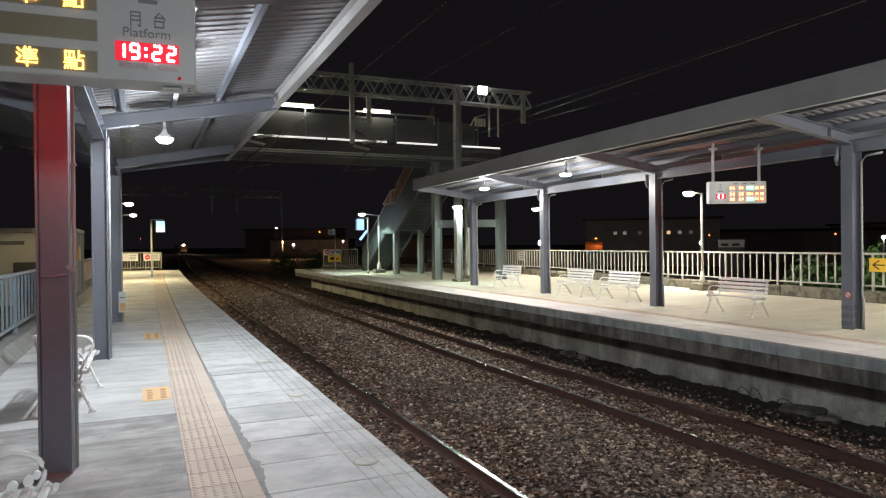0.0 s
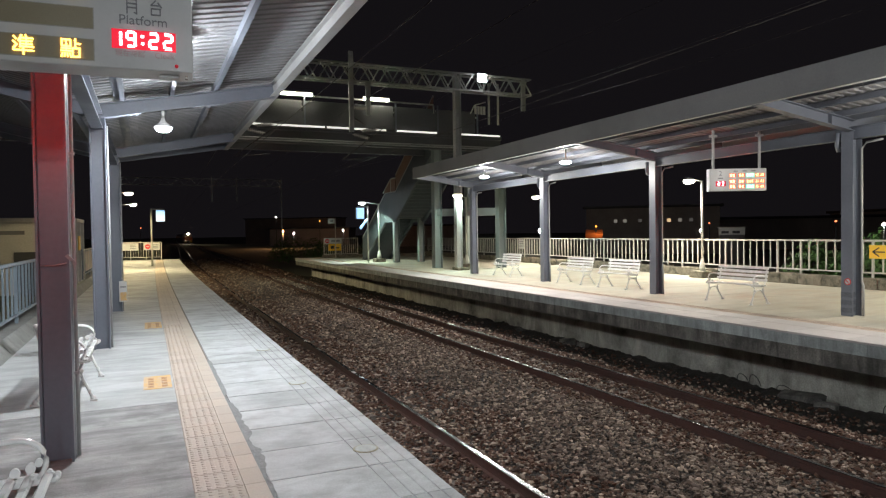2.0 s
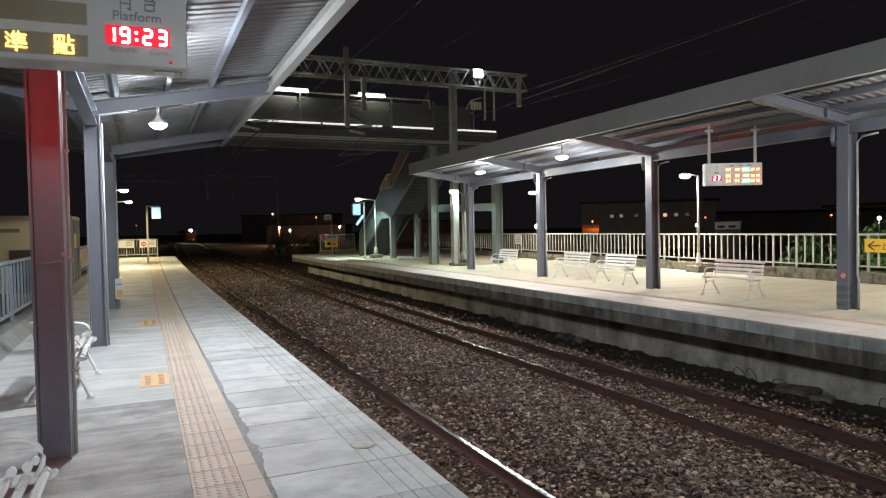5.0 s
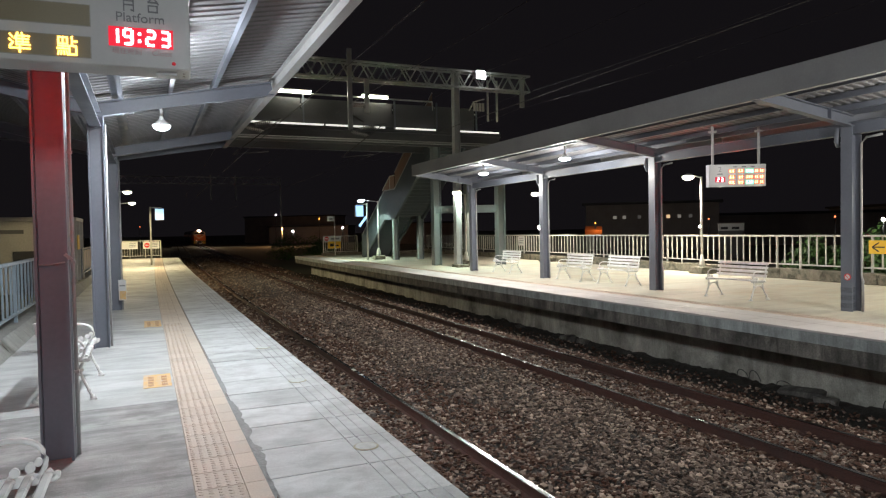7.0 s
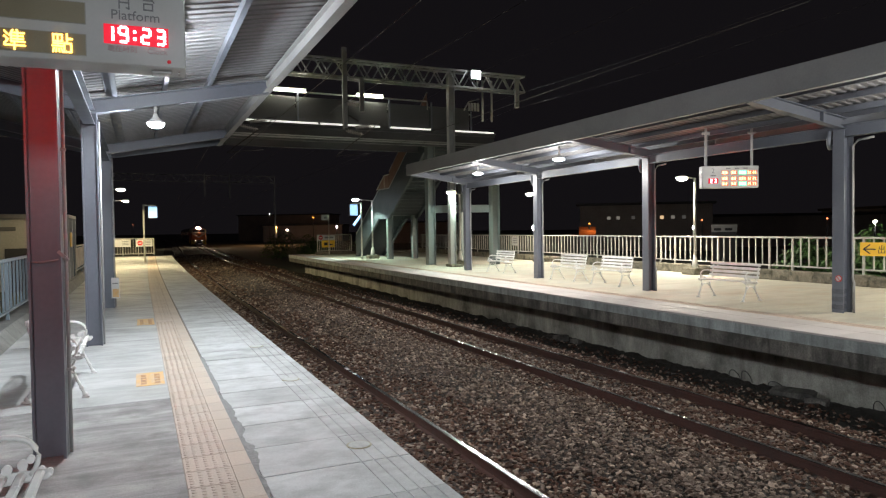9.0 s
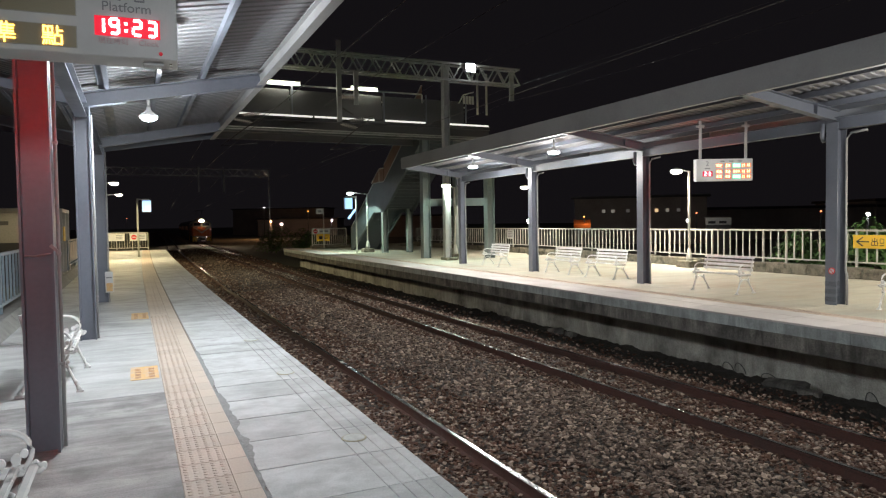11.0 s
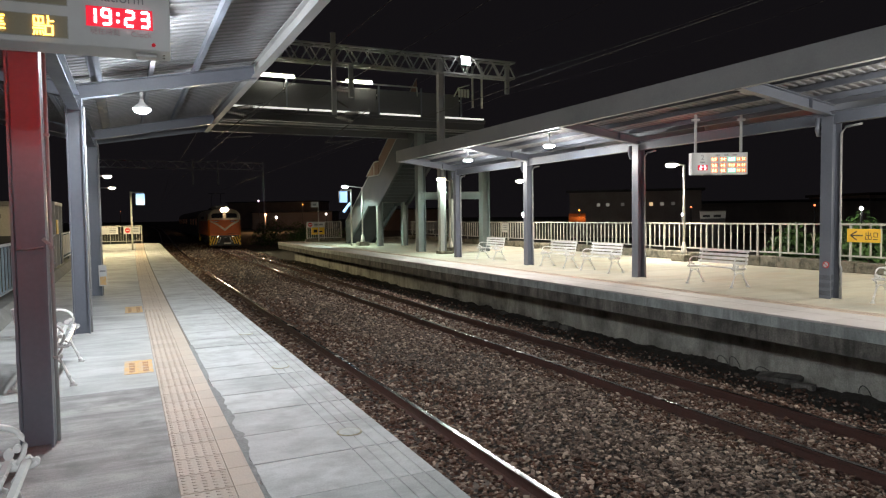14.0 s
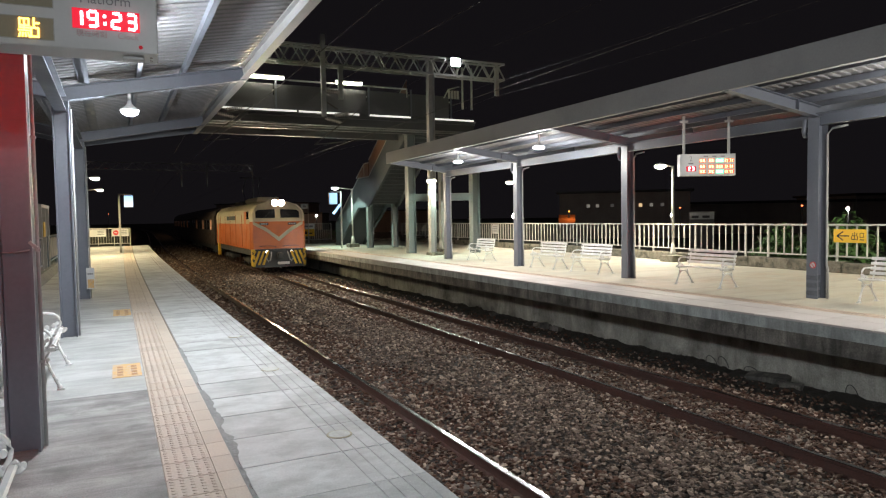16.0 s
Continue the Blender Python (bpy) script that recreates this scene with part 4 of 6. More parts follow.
def digit(ch, hgt, mat, parent, m):
    """A seven-segment digit facing -y."""
    w, t = hgt * 0.52, hgt * 0.17
    h2 = hgt / 2
    ob = thing_part("led_digit", parent)
    ob.matrix_basis = m
    lay = {"a": (0, h2, 1), "g": (0, 0, 1), "d": (0, -h2, 1), "f": (-w / 2, h2 / 2, 0), "b": (w / 2, h2 / 2, 0), "e": (-w / 2, -h2 / 2, 0), "c": (w / 2, -h2 / 2, 0)}
    for s in SEG[ch]:
        x, z, flat = lay[s]
        bm = bmesh.new()
        if flat:
            box(bm, x - w / 2 + t * 0.2, x + w / 2 - t * 0.2, -0.003, 0.003, z - t / 2, z + t / 2)
        else:
            box(bm, x - t / 2, x + t / 2, -0.003, 0.003, z - h2 / 2 + t * 0.2, z + h2 / 2 - t * 0.2)
        part("led_segment", bm, mat, ob)
    return ob


def build_near_board():
    """The near departure board; its underside hangs at 2.36 m."""
    W, H, D = 1.36, 0.56, 0.20
    s = thing("departure_board", "off-white hanging departure board with red clock and amber rows", "departure board", pose(NB[0], NB[1], NB[2], 0, 0, NB[3]))
    # origin: lower edge, end nearest the track, on the front face
    part("casing", new_box(-W, 0, 0.0, D, 0.0, H, bev=0.005), M_SIGNBODY, s)
    part("latch", new_box(-0.15, -0.06, 0.06, 0.13, -0.016, -0.001, bev=0.003), M_SIGNBODY, s)
    for y in (0.07, 0.13):
        part("screw", lathe(bmesh.new(), [(0.006, -0.004), (0.006, -0.001)], n=8), M_RAILTOP, s).matrix_basis = pose(-0.03, y, 0.0)
    part("status_lamp", lathe(bmesh.new(), [(0.009, 0), (0.008, 0.006), (0.003, 0.010)], n=12), G_RED, s).matrix_basis = pose(-0.072, -0.001, 0.026, 90, 0, 0)
    part("clock_window", new_box(-0.343, -0.073, -0.003, -0.001, 0.090, 0.178), glow("red clock window", (0.9, 0.0, 0.03), 0.8, (0.1, 0.01, 0.01)), s, "glowing red clock window")
    for ch, x in (("1", -0.322), ("9", -0.262), ("2", -0.168), ("2", -0.106)):
        last = digit(ch, 0.064, G_REDHOT, s, pose(x, -0.007, 0.134))
    for z in (0.118, 0.150):
        part("led_colon", new_box(-0.221, -0.209, -0.007, -0.003, z - 0.006, z + 0.006), G_REDHOT, s)
    lettering("clock_caption", "\u73fe\u5728\u6642\u523b", 0.031, pose(-0.268, -0.002, 0.068, 90, 0, 0), M_REDFAINT, s)
    lettering("clock_word", "Clock", 0.036, pose(-0.122, -0.002, 0.068, 90, 0, 0), M_REDFAINT, s)
    lettering("platform_word", "Platform", 0.060, pose(-0.210, -0.002, 0.221, 90, 0, 0), M_GREYINK, s)
    strokes("yue", 0.066, 0.006, M_GREYINK, s, pose(-0.257, -0.003, 0.286))
    strokes("tai", 0.066, 0.006, M_GREYINK, s, pose(-0.156, -0.003, 0.288))
    bm = new_box(-0.245, -0.163, -0.004, -0.001, 0.360, 0.378)
    box(bm, -0.217, -0.191, -0.004, -0.001, 0.378, 0.50)
    part("platform_number", bm, M_GREYINK, s)
    dull = material("dull led window", (0.26, 0.22, 0.14), 0.4, vary=0.08, fine=200, bump=0.05)
    frame_m = material("window edge", (0.35, 0.34, 0.30), 0.5, bump=0)
    for z in (0.028, 0.169, 0.304, 0.44):
        part("window_frame", new_box(-1.29, -0.413, -0.0025, -0.001, z - 0.004, z + 0.094), frame_m, s)
        part("led_window", new_box(-1.286, -0.417, -0.004, -0.0025, z, z + 0.090), dull, s, "dull olive led window")
    for z in (0.073, 0.349):
        strokes("zhun", 0.080, 0.0062, G_AMBER, s, pose(-0.689, -0.007, z), "led_character")
        strokes("dian", 0.080, 0.0062, G_AMBER, s, pose(-0.508, -0.007, z), "led_character")
    for z in (0.08, 0.21, 0.34):
        part("back_led_row", new_box(-1.2, -0.4, D + 0.001, D + 0.004, z, z + 0.08), G_REDBACK, s, "red led row on the rear face")
    part("back_clock", new_box(-0.33, -0.08, D + 0.001, D + 0.004, 0.1, 0.18), G_REDBACK, s)
    for x, top in ((-1.1, 1.29), (-0.2, 1.38)):
        part("hanger", new_box(x - 0.02, x + 0.02, 0.08, 0.12, H, top), M_SIGNBODY, s)
    return last


NB = (0.225, 3.36, 2.365, -3.0)
M_REDFAINT = material("faint red print", (0.52, 0.36, 0.36), 0.5, vary=0.05, bump=0)
G_HALO = glow("orange led halo", (0.9, 0.10, 0.03), 0.9, (0.2, 0.05, 0.02))
G_LEDCORE = glow("led core", (1.0, 0.75, 0.35), 3.0, (0.2, 0.1, 0.05))
G_REDBACK = glow("red led row", (1.0, 0.03, 0.02), 22.0)


def build_far_board():
    W, H = 1.30, 0.51
    s = thing("departure_board", "small lit departure board hanging under the far canopy", "departure board", pose(11.10, 10.08, 2.60, 0, 0, -26) @ Matrix.Diagonal((0.88, 0.88, 0.88, 1)))
    part("casing", new_box(-W / 2, W / 2, -0.10, 0.10, -H / 2, H / 2, bev=0.006), M_SIGNBODY, s)
    for x in (-0.53, 0.53):
        part("hanger", new_box(x - 0.025, x + 0.025, -0.02, 0.02, H / 2, 1.16), M_STEELR, s)
    for x in (-0.53, 0.53):
        part("hanger_clamp", new_box(x - 0.09, x + 0.09, -0.03, 0.03, 1.0, 1.05), M_STEELR, s)
    lettering("platform_number", "2", 0.16, pose(-0.40, -0.101, 0.14, 90, 0, 0), M_GREYINK, s)
    part("caption", new_box(-0.46, -0.34, -0.103, -0.10, 0.02, 0.05), M_GREYINK, s)
    for i, ch in enumerate("23"):
        digit(ch, 0.075, G_REDHOT, s, pose(-0.44 + i * 0.09, -0.104, -0.09))
    part("clock_window", new_box(-0.51, -0.28, -0.103, -0.10, -0.15, -0.03), glow("red clock window far", (0.9, 0.0, 0.03), 0.7, (0.1, 0.01, 0.01)), s)
    part("back_led_row", new_box(-0.5, 0.55, 0.101, 0.105, -0.15, 0.12), G_REDBACK, s, "red led rows on the rear face")
    for z, col in ((0.10, None), (-0.04, "a"), (-0.16, None)):
        for x0, x1, c in ((-0.19, -0.06, G_AMBER), (0.02, 0.14, G_AMBER), (0.20, 0.36, G_CYAN), (0.40, 0.48, G_AMBER), (0.51, 0.60, G_AMBER)):
            part("led_halo", new_box(x0 - 0.012, x1 + 0.012, -0.103, -0.1005, z - 0.045, z + 0.045), G_HALO if c is G_AMBER or col else G_CYAN, s)
            bm = bmesh.new()
            n = max(2, round((x1 - x0) / 0.055))
            for k in range(n):
                xa = x0 + (x1 - x0) * k / n
                w = (x1 - x0) / n - 0.010
                for zz in (-0.028, -0.004, 0.020):
                    box(bm, xa, xa + w, -0.1065, -0.1035, z + zz, z + zz + 0.010)
                box(bm, xa + w * 0.4, xa + w * 0.62, -0.1075, -0.1035, z - 0.03, z + 0.032)
            part("led_text_bar", bm, G_LEDCORE, s)
    for x in (-0.1, 0.1, 0.3):
        part("heading", new_box(x, x + 0.1, -0.103, -0.10, 0.185, 0.21), M_GREYINK, s)


def build_signs():
    last = build_near_board()
    build_far_board()
    s = thing("exit_sign", "yellow exit sign with a black arrow on the railing", "sign", pose(16.80, 10.66, 0.965, 0, 0, -88.5) @ Matrix.Diagonal((0.74, 0.74, 0.74, 1)))
    part("plate", new_box(-0.56, 0.56, -0.012, 0.012, -0.23, 0.23, bev=0.004), M_YELLOW, s)
    bm = bmesh.new()
    bar(bm, (-0.42, -0.014, 0), (-0.02, -0.014, 0), 0.005, 0.04, up=(0, 0, 1))
    bar(bm, (-0.44, -0.014, 0), (-0.22, -0.014, 0.15), 0.005, 0.04, up=(0, 0, 1))
    bar(bm, (-0.44, -0.014, 0), (-0.22, -0.014, -0.15), 0.005, 0.04, up=(0, 0, 1))
    part("arrow", bm, M_BLACK, s)
    strokes("chu", 0.25, 0.022, M_BLACK, s, pose(0.17, -0.014, 0.0))
    strokes("kou", 0.17, 0.018, M_BLACK, s, pose(0.41, -0.014, 0.03))
    part("small_print", new_box(0.34, 0.48, -0.015, -0.012, -0.14, -0.11), M_BLACK, s)
    # stop-position light boxes on posts at both platforms
    for x, y, dx in ((0.27, 39.6, 1), (11.28, 35.6, -1)):
        s = thing("light_box_post", "lit blue-white sign box on a slim post", "sign", pose(x, y, 0), "lit stop boxes")
        part("post", lathe(bmesh.new(), [(0.05, 0), (0.045, 3.15)], n=10), M_FENCE, s)
        part("arm", new_box(min(0, dx * 0.6), max(0, dx * 0.6), -0.03, 0.03, 3.08, 3.13), M_FENCE, s)
        part("box_frame", new_box(dx * 0.46 - 0.23, dx * 0.46 + 0.23, -0.09, 0.09, 2.42, 3.06, bev=0.02), M_SIGNBODY, s)
        part("lit_face", new_box(dx * 0.46 - 0.21, dx * 0.46 + 0.21, -0.097, -0.09, 2.45, 3.03), G_BOX, s, "glowing blue-white face")
        bm = bmesh.new()
        bar(bm, (dx * 0.06, 0, 2.4), (dx * 0.45, 0, 1.9), 0.06, 0.12)
        if dx < 0:
            part("lit_arrow", bm, G_BOX, s)
        else:
            bm.free()
    s = thing("post_sign", "small square plate on a post at the platform end", "sign", pose(11.62, 43.9, 0))
    part("post", lathe(bmesh.new(), [(0.035, 0), (0.03, 2.65)], n=8), M_FENCE, s)
    part("plate", new_box(-0.5, -0.02, -0.02, 0.0, 2.32, 2.66, bev=0.004), M_SIGNBODY, s)
    part("print", new_box(-0.35, -0.15, -0.024, -0.02, 2.42, 2.56), M_GREYINK, s)
    s = thing("notice_plate", "white no-entry plate hung on the end railing", "sign", pose(11.6, 44.59, 1.15))
    part("plate", new_box(-0.62, 0.62, -0.012, 0.012, -0.18, 0.18, bev=0.004), M_SIGNBODY, s)
    part("no_entry_mark", lathe(bmesh.new(), [(0.15, 0), (0.15, 0.006)], n=20), M_REDINK, s).matrix_basis = pose(-0.38, -0.013, 0, 90, 0, 0)
    part("mark_bar", new_box(-0.48, -0.28, -0.024, -0.02, -0.028, 0.028), M_SIGNBODY, s)
    part("print", new_box(-0.1, 0.5, -0.016, -0.012, -0.06, 0.06), M_GREYINK, s)
    s = thing("yellow_plate", "yellow notice plate hung on the end railing", "sign", pose(11.75, 44.59, 0.72))
    part("plate", new_box(-0.45, 0.45, -0.012, 0.012, -0.24, 0.24, bev=0.004), M_YELLOW, s)
    part("print", new_box(-0.3, -0.05, -0.016, -0.012, -0.1, 0.1), M_BLACK, s)
    part("print", new_box(0.05, 0.3, -0.016, -0.012, -0.08, 0.0), M_BLACK, s)
    s = thing("notice_plate", "pale notice on the railing", "sign", pose(18.12, 30.5, 0.95, 0, 0, -90) @ Matrix.Diagonal((0.62, 1, 0.7, 1)))
    part("plate", new_box(-0.5, 0.5, -0.012, 0.012, -0.35, 0.35, bev=0.004), M_SIGNBODY, s)
    for k in range(3):
        part("print", new_box(-0.35, 0.35, -0.016, -0.012, 0.16 - k * 0.17, 0.22 - k * 0.17), M_GREYINK, s)
    return last


def build_cables():
    for y, w, h in ((9.05, 0.13, 0.17), (8.78, 0.12, 0.20), (8.15, 0.17, 0.13), (6.35, 0.1, 0.2)):
        pts = [(10.13 - 0.06 * math.sin(a), y + w * math.cos(a), -1.27 + h * math.sin(a)) for a in np.linspace(0, 3.14, 10)]
        tagged(finish("loose_cable", tube(bmesh.new(), pts, 0.007, 6), M_BLACK), "black cable looped against the retaining wall", "cable", "loose cables")


M_RIM = material("worn brass rim", (0.36, 0.34, 0.24), 0.45, metal=0.4, vary=0.3, scale=20, bump=0.1)
M_LID = material("cloudy resin lid", (0.44, 0.46, 0.44), 0.4, vary=0.3, scale=14, fine=80, bump=0.1)


def build_rubble():
    """Broken concrete lumps lying on the soil at the wall's foot."""
    rng = random.Random(12)
    for x, y, sx, sy, sz in ((9.62, 14.0, 0.16, 0.24, 0.17), (9.70, 13.45, 0.11, 0.16, 0.12), (9.75, 7.55, 0.15, 0.42, 0.13), (9.66, 7.05, 0.12, 0.20, 0.10), (9.6, 16.3, 0.12, 0.2, 0.12), (9.1, 9.6, 0.08, 0.12, 0.07)):
        bm = new_box(-sx * 0.8, sx * 0.8, -sy * 0.8, sy * 0.8, -0.08, sz * 0.6, bev=0.018)
        for v in bm.verts:
            v.co += Vector((rng.uniform(-0.03, 0.03), rng.uniform(-0.03, 0.03), rng.uniform(-0.025, 0.025)))
        ob = finish("rubble_block", bm, M_DIRTWALL)
        ob.matrix_basis = pose(x + bend(y), y, -1.2, rng.uniform(-6, 6), rng.uniform(-6, 6), rng.uniform(-25, 25))
        tagged(ob, "broken concrete lump on the dark soil below the wall", "rubble", "rubble at the wall foot")


def build_floor_details():
    # stencilled floor markings
    for y, h in ((7.93, 0.70), (13.1, 0.9)):
        s = thing("floor_marking", "worn orange stencilled marking on the floor", "floor marking", pose(0.082, y, 0.001))
        part("paint_patch", new_box(-0.14, 0.14, -h / 2, h / 2, 0.0, 0.0035), M_MARK, s)
        for x in (-0.065, 0.07):
            for k in range(4):
                part("print_bar", new_box(x - 0.028, x + 0.028, -h * 0.4 + k * h * 0.2, -h * 0.4 + k * h * 0.2 + h * 0.13, 0.0035, 0.005), M_MARKINK, s)
    # round inspection covers near the edge
    for y in (4.73, 7.18, 9.49):
        c = thing("round_cover", "round brass-rimmed cover set in the coping", "cover", pose(1.46, y, 0.0))
        part("rim", lathe(bmesh.new(), [(0.095, 0.0), (0.095, 0.004), (0.082, 0.005)], n=24), M_RIM, c)
        part("lid", lathe(bmesh.new(), [(0.080, 0.004), (0.079, 0.0065)], n=24), M_LID, c)


# ---- footbridge, stair, gantry and wires ----
def build_bridge():
    b = thing("footbridge", "dark steel footbridge over the lines with lit deck edge", "footbridge")
    y0, y1, xa, xb = 27.6, 30.0, -14.0, 15.3
    for y in (y0, y1):
        part("girder", ibeam(bmesh.new(), (xa, y, 5.62), (xb, y, 5.62), 0.22, 0.55), M_BRIDGE, b)
    part("deck", new_box(xa, xb, y0 - 0.1, y1 + 0.1, 5.90, 6.02), M_BRIDGE, b)
    part("deck_curb", new_box(xa, xb, y0 - 0.14, y0 - 0.1, 5.98, 6.03), M_BRIDGE, b)
    for x0, x1 in ((-2.0, 3.2), (3.3, 6.9), (7.0, 8.9), (9.1, 9.6), (10.1, 12.0), (13.1, 15.2)):
        part("deck_light_strip", new_box(x0, x1, y0 - 0.15, y0 - 0.1, 6.035, 6.105), G_STRIP, b, "lit pale strip along the deck edge")
    # parapet panels, one by one
    bm = new_box(-0.98, 0.98, -0.02, 0.02, -0.5, 0.5, bev=0.008)
    me = None
    x = xa + 1
    while x < xb - 0.5:
        for y in (y0, y1):
            if me is None:
                ob = part("parapet_panel", bm, M_BRIDGE, b)
                me = ob.data
            else:
                ob = new("parapet_panel", me)
                ob.parent = b
            ob.matrix_basis = pose(x, y, 6.64)
        x += 2.0
    for y in (y0, y1):
        part("handrail", tube(bmesh.new(), [(xa, y, 7.34), (11.9 if y == y0 else xb, y, 7.34)], 0.035, 8), M_FENCE, b, "pale steel handrail")
    x = xa + 0.1
    while x < xb:
        part("rail_post", new_box(x - 0.03, x + 0.03, y0 - 0.03, y0 + 0.03, 6.0, 7.32), M_STEEL, b)
        x += 2.0
    for z in (5.5, 5.42):
        part("service_pipe", tube(bmesh.new(), [(xa, y0 - 0.3, z), (xb, y0 - 0.3, z)], 0.03, 8), M_GALV, b)
    # tube lamps along the parapet
    for x0, x1 in ((4.95, 6.4), (8.95, 9.75), (8.62, 8.84), (-4.0, -2.6)):
        l = thing("tube_lamp", "lit fluorescent tube lamp on the bridge rail", "lamp", pose((x0 + x1) / 2, y0 - 0.1, 7.38), "bridge lamps")
        w = (x1 - x0) / 2
        part("tube", tube(bmesh.new(), [(-w, 0, 0), (w, 0, 0)], 0.055, 8), G_TUBE, l)
        part("fitting", new_box(-w - 0.03, w + 0.03, -0.05, 0.06, 0.05, 0.10), M_SIGNBODY, l)
    f = thing("flood_lamp", "bright white flood lamp on a pole above the bridge", "lamp", pose(13.16, 25.25, 8.13))
    part("head", new_box(-0.22, 0.22, 0.02, 0.14, -0.18, 0.2, bev=0.02), M_STEEL, f)
    part("glass", new_box(-0.2, 0.2, -0.0, 0.02, -0.16, 0.17), glow("flood glass", (0.95, 0.98, 1.0), 130), f)
    part("pole", tube(bmesh.new(), [(0.16, 0.2, -0.5), (0.16, 0.2, 0.1)], 0.04, 8), M_GALV, f)
    part("bracket", tube(bmesh.new(), [(0.0, 0.1, 0.0), (0.16, 0.2, 0.05)], 0.02, 6), M_GALV, f)
    spot("flood_light", (13.16, 25.15, 8.1), 1200, COOL, cone=118, blend=0.35, aim=(-0.1, -1.0, -0.6))
    bm = bmesh.new()
    tube(bm, [(11.9, y0, 7.32), (11.9, y0, 6.95)], 0.035, 6)
    part("rail_frame", bm, M_FENCE, b)
    for x in (14.0, 14.15, 14.3, 14.45):
        part("stair_baluster", new_box(x - 0.05, x + 0.05, y0 - 0.05, y0 + 0.0, 7.05, 7.42), M_FENCE, b)
    part("stair_handrail", tube(bmesh.new(), [(13.72, y0 - 0.05, 7.05), (13.95, y0 - 0.05, 7.45), (14.5, y0 - 0.05, 7.62)], 0.03, 6), M_FENCE, b)
    for x in (14.68, 15.16):
        part("end_post", tube(bmesh.new(), [(x, y0 - 0.05, 6.6), (x, y0 - 0.05, 8.5)], 0.05, 8), M_FENCE, b)
    # piers
    for x, y, top in ((12.1, 27.85, 5.4), (14.55, 26.3, 5.4), (14.7, 29.8, 5.4)):
        p = thing("bridge_pier", "grey-green steel pier of the footbridge", "pier", pose(x, y, 0), "bridge piers")
        part("shaft", ibeam(bmesh.new(), (0, 0, 0), (0, 0, top), 0.36, 0.36, 0.02, 0.02, up=(1, 0, 0)), M_PIER, p)
        part("cap_plate", new_box(-0.25, 0.25, -0.25, 0.25, top - 0.03, top + 0.0), M_PIER, p)
    p = thing("cross_beam", "grey steel beam tying the bridge piers", "beam")
    part("web", ibeam(bmesh.new(), (12.1, 27.85, 2.52), (14.55, 26.3, 2.52), 0.2, 0.33), M_PIER, p)


def build_stair():
    s = thing("stair", "steel platform stair with grey-green clad sides", "stair")
    xa, xb = 12.45, 14.1
    fl = [(40.4, 0.0), (35.9, 2.55), (34.2, 2.55), (28.6, 5.95)]
    up = [(z + 1.25) for _, z in fl]
    # side cladding follows flight, landing, flight
    for x in (xa, xb):
        for (ya, za), (yb, zb) in zip(fl, fl[1:]):
            bm = bmesh.new()
            drop = 0.32
            prism(bm, [(ya, max(0.0, za - drop)), (yb, zb - drop), (yb, zb + 1.3), (ya, za + 1.3)], "x", x - 0.03, x + 0.03)
            part("side_panel", bm, M_STAIR, s)
        for (ya, za), (yb, zb) in zip(fl, fl[1:]):
            bm = bar(bmesh.new(), (x, ya, za + 1.33), (x, yb, zb + 1.33), 0.08, 0.06)
            part("top_rail", bm, M_STEELR, s)
            bm = bar(bmesh.new(), (x, ya, za - 0.3 + 0.16), (x, yb, zb - 0.3 + 0.16), 0.12, 0.3)
            part("stringer", bm, M_STAIR, s)
    # tall brown screen beside the landing and the upper flight
    bm = prism(bmesh.new(), [(36.3, 2.55 + 1.36), (34.3, 3.91), (34.3, 4.6), (35.0, 4.6)], "x", xa - 0.01, xa + 0.01)
    part("landing_screen", bm, M_TANKCLAD, s, "brown panel with a pale frame")
    bm = bmesh.new()
    for p, q in (((xa, 36.3, 3.91), (xa, 35.0, 4.62)), ((xa, 35.0, 4.62), (xa, 34.3, 4.62)), ((xa, 35.0, 3.91), (xa, 35.0, 4.62))):
        bar(bm, p, q, 0.05, 0.05)
    part("screen_frame", bm, M_FENCE, s)
    bm = prism(bmesh.new(), [(34.2, 3.93), (28.9, 7.2), (28.9, 8.0), (34.2, 4.75)], "x", xa - 0.01, xa + 0.01)
    part("upper_screen", bm, M_TANKCLAD, s, "brown screen along the upper flight")
    part("upper_screen_rail", bar(bmesh.new(), (xa, 34.2, 4.78), (xa, 28.9, 8.03), 0.05, 0.05), M_STEELR, s)
    part("landing_slab", new_box(xa, xb, 34.2, 35.9, 2.42, 2.55), M_STAIR, s)
    for (ya, za), (yb, zb) in ((fl[0], fl[1]), (fl[2], fl[3])):
        n = round((zb - za) / 0.17)
        for i in range(n):
            y = ya + (yb - ya) * (i + 0.5) / n
            z = za + (zb - za) * (i + 1) / n
            part("tread", new_box(xa + 0.03, xb - 0.03, y - 0.16, y + 0.16, z - 0.19, z), M_STAIR, s)
    for x, y in ((12.62, 34.7), (14.0, 34.5)):
        part("leg", ibeam(bmesh.new(), (x, y, 0), (x, y, 2.42), 0.3, 0.3, 0.016, 0.014, up=(1, 0, 0)), M_PIER, s)
    part("sign_plate", new_box(13.2, 13.7, 31.0, 31.02, 2.0, 2.7), M_SIGNBODY, s)


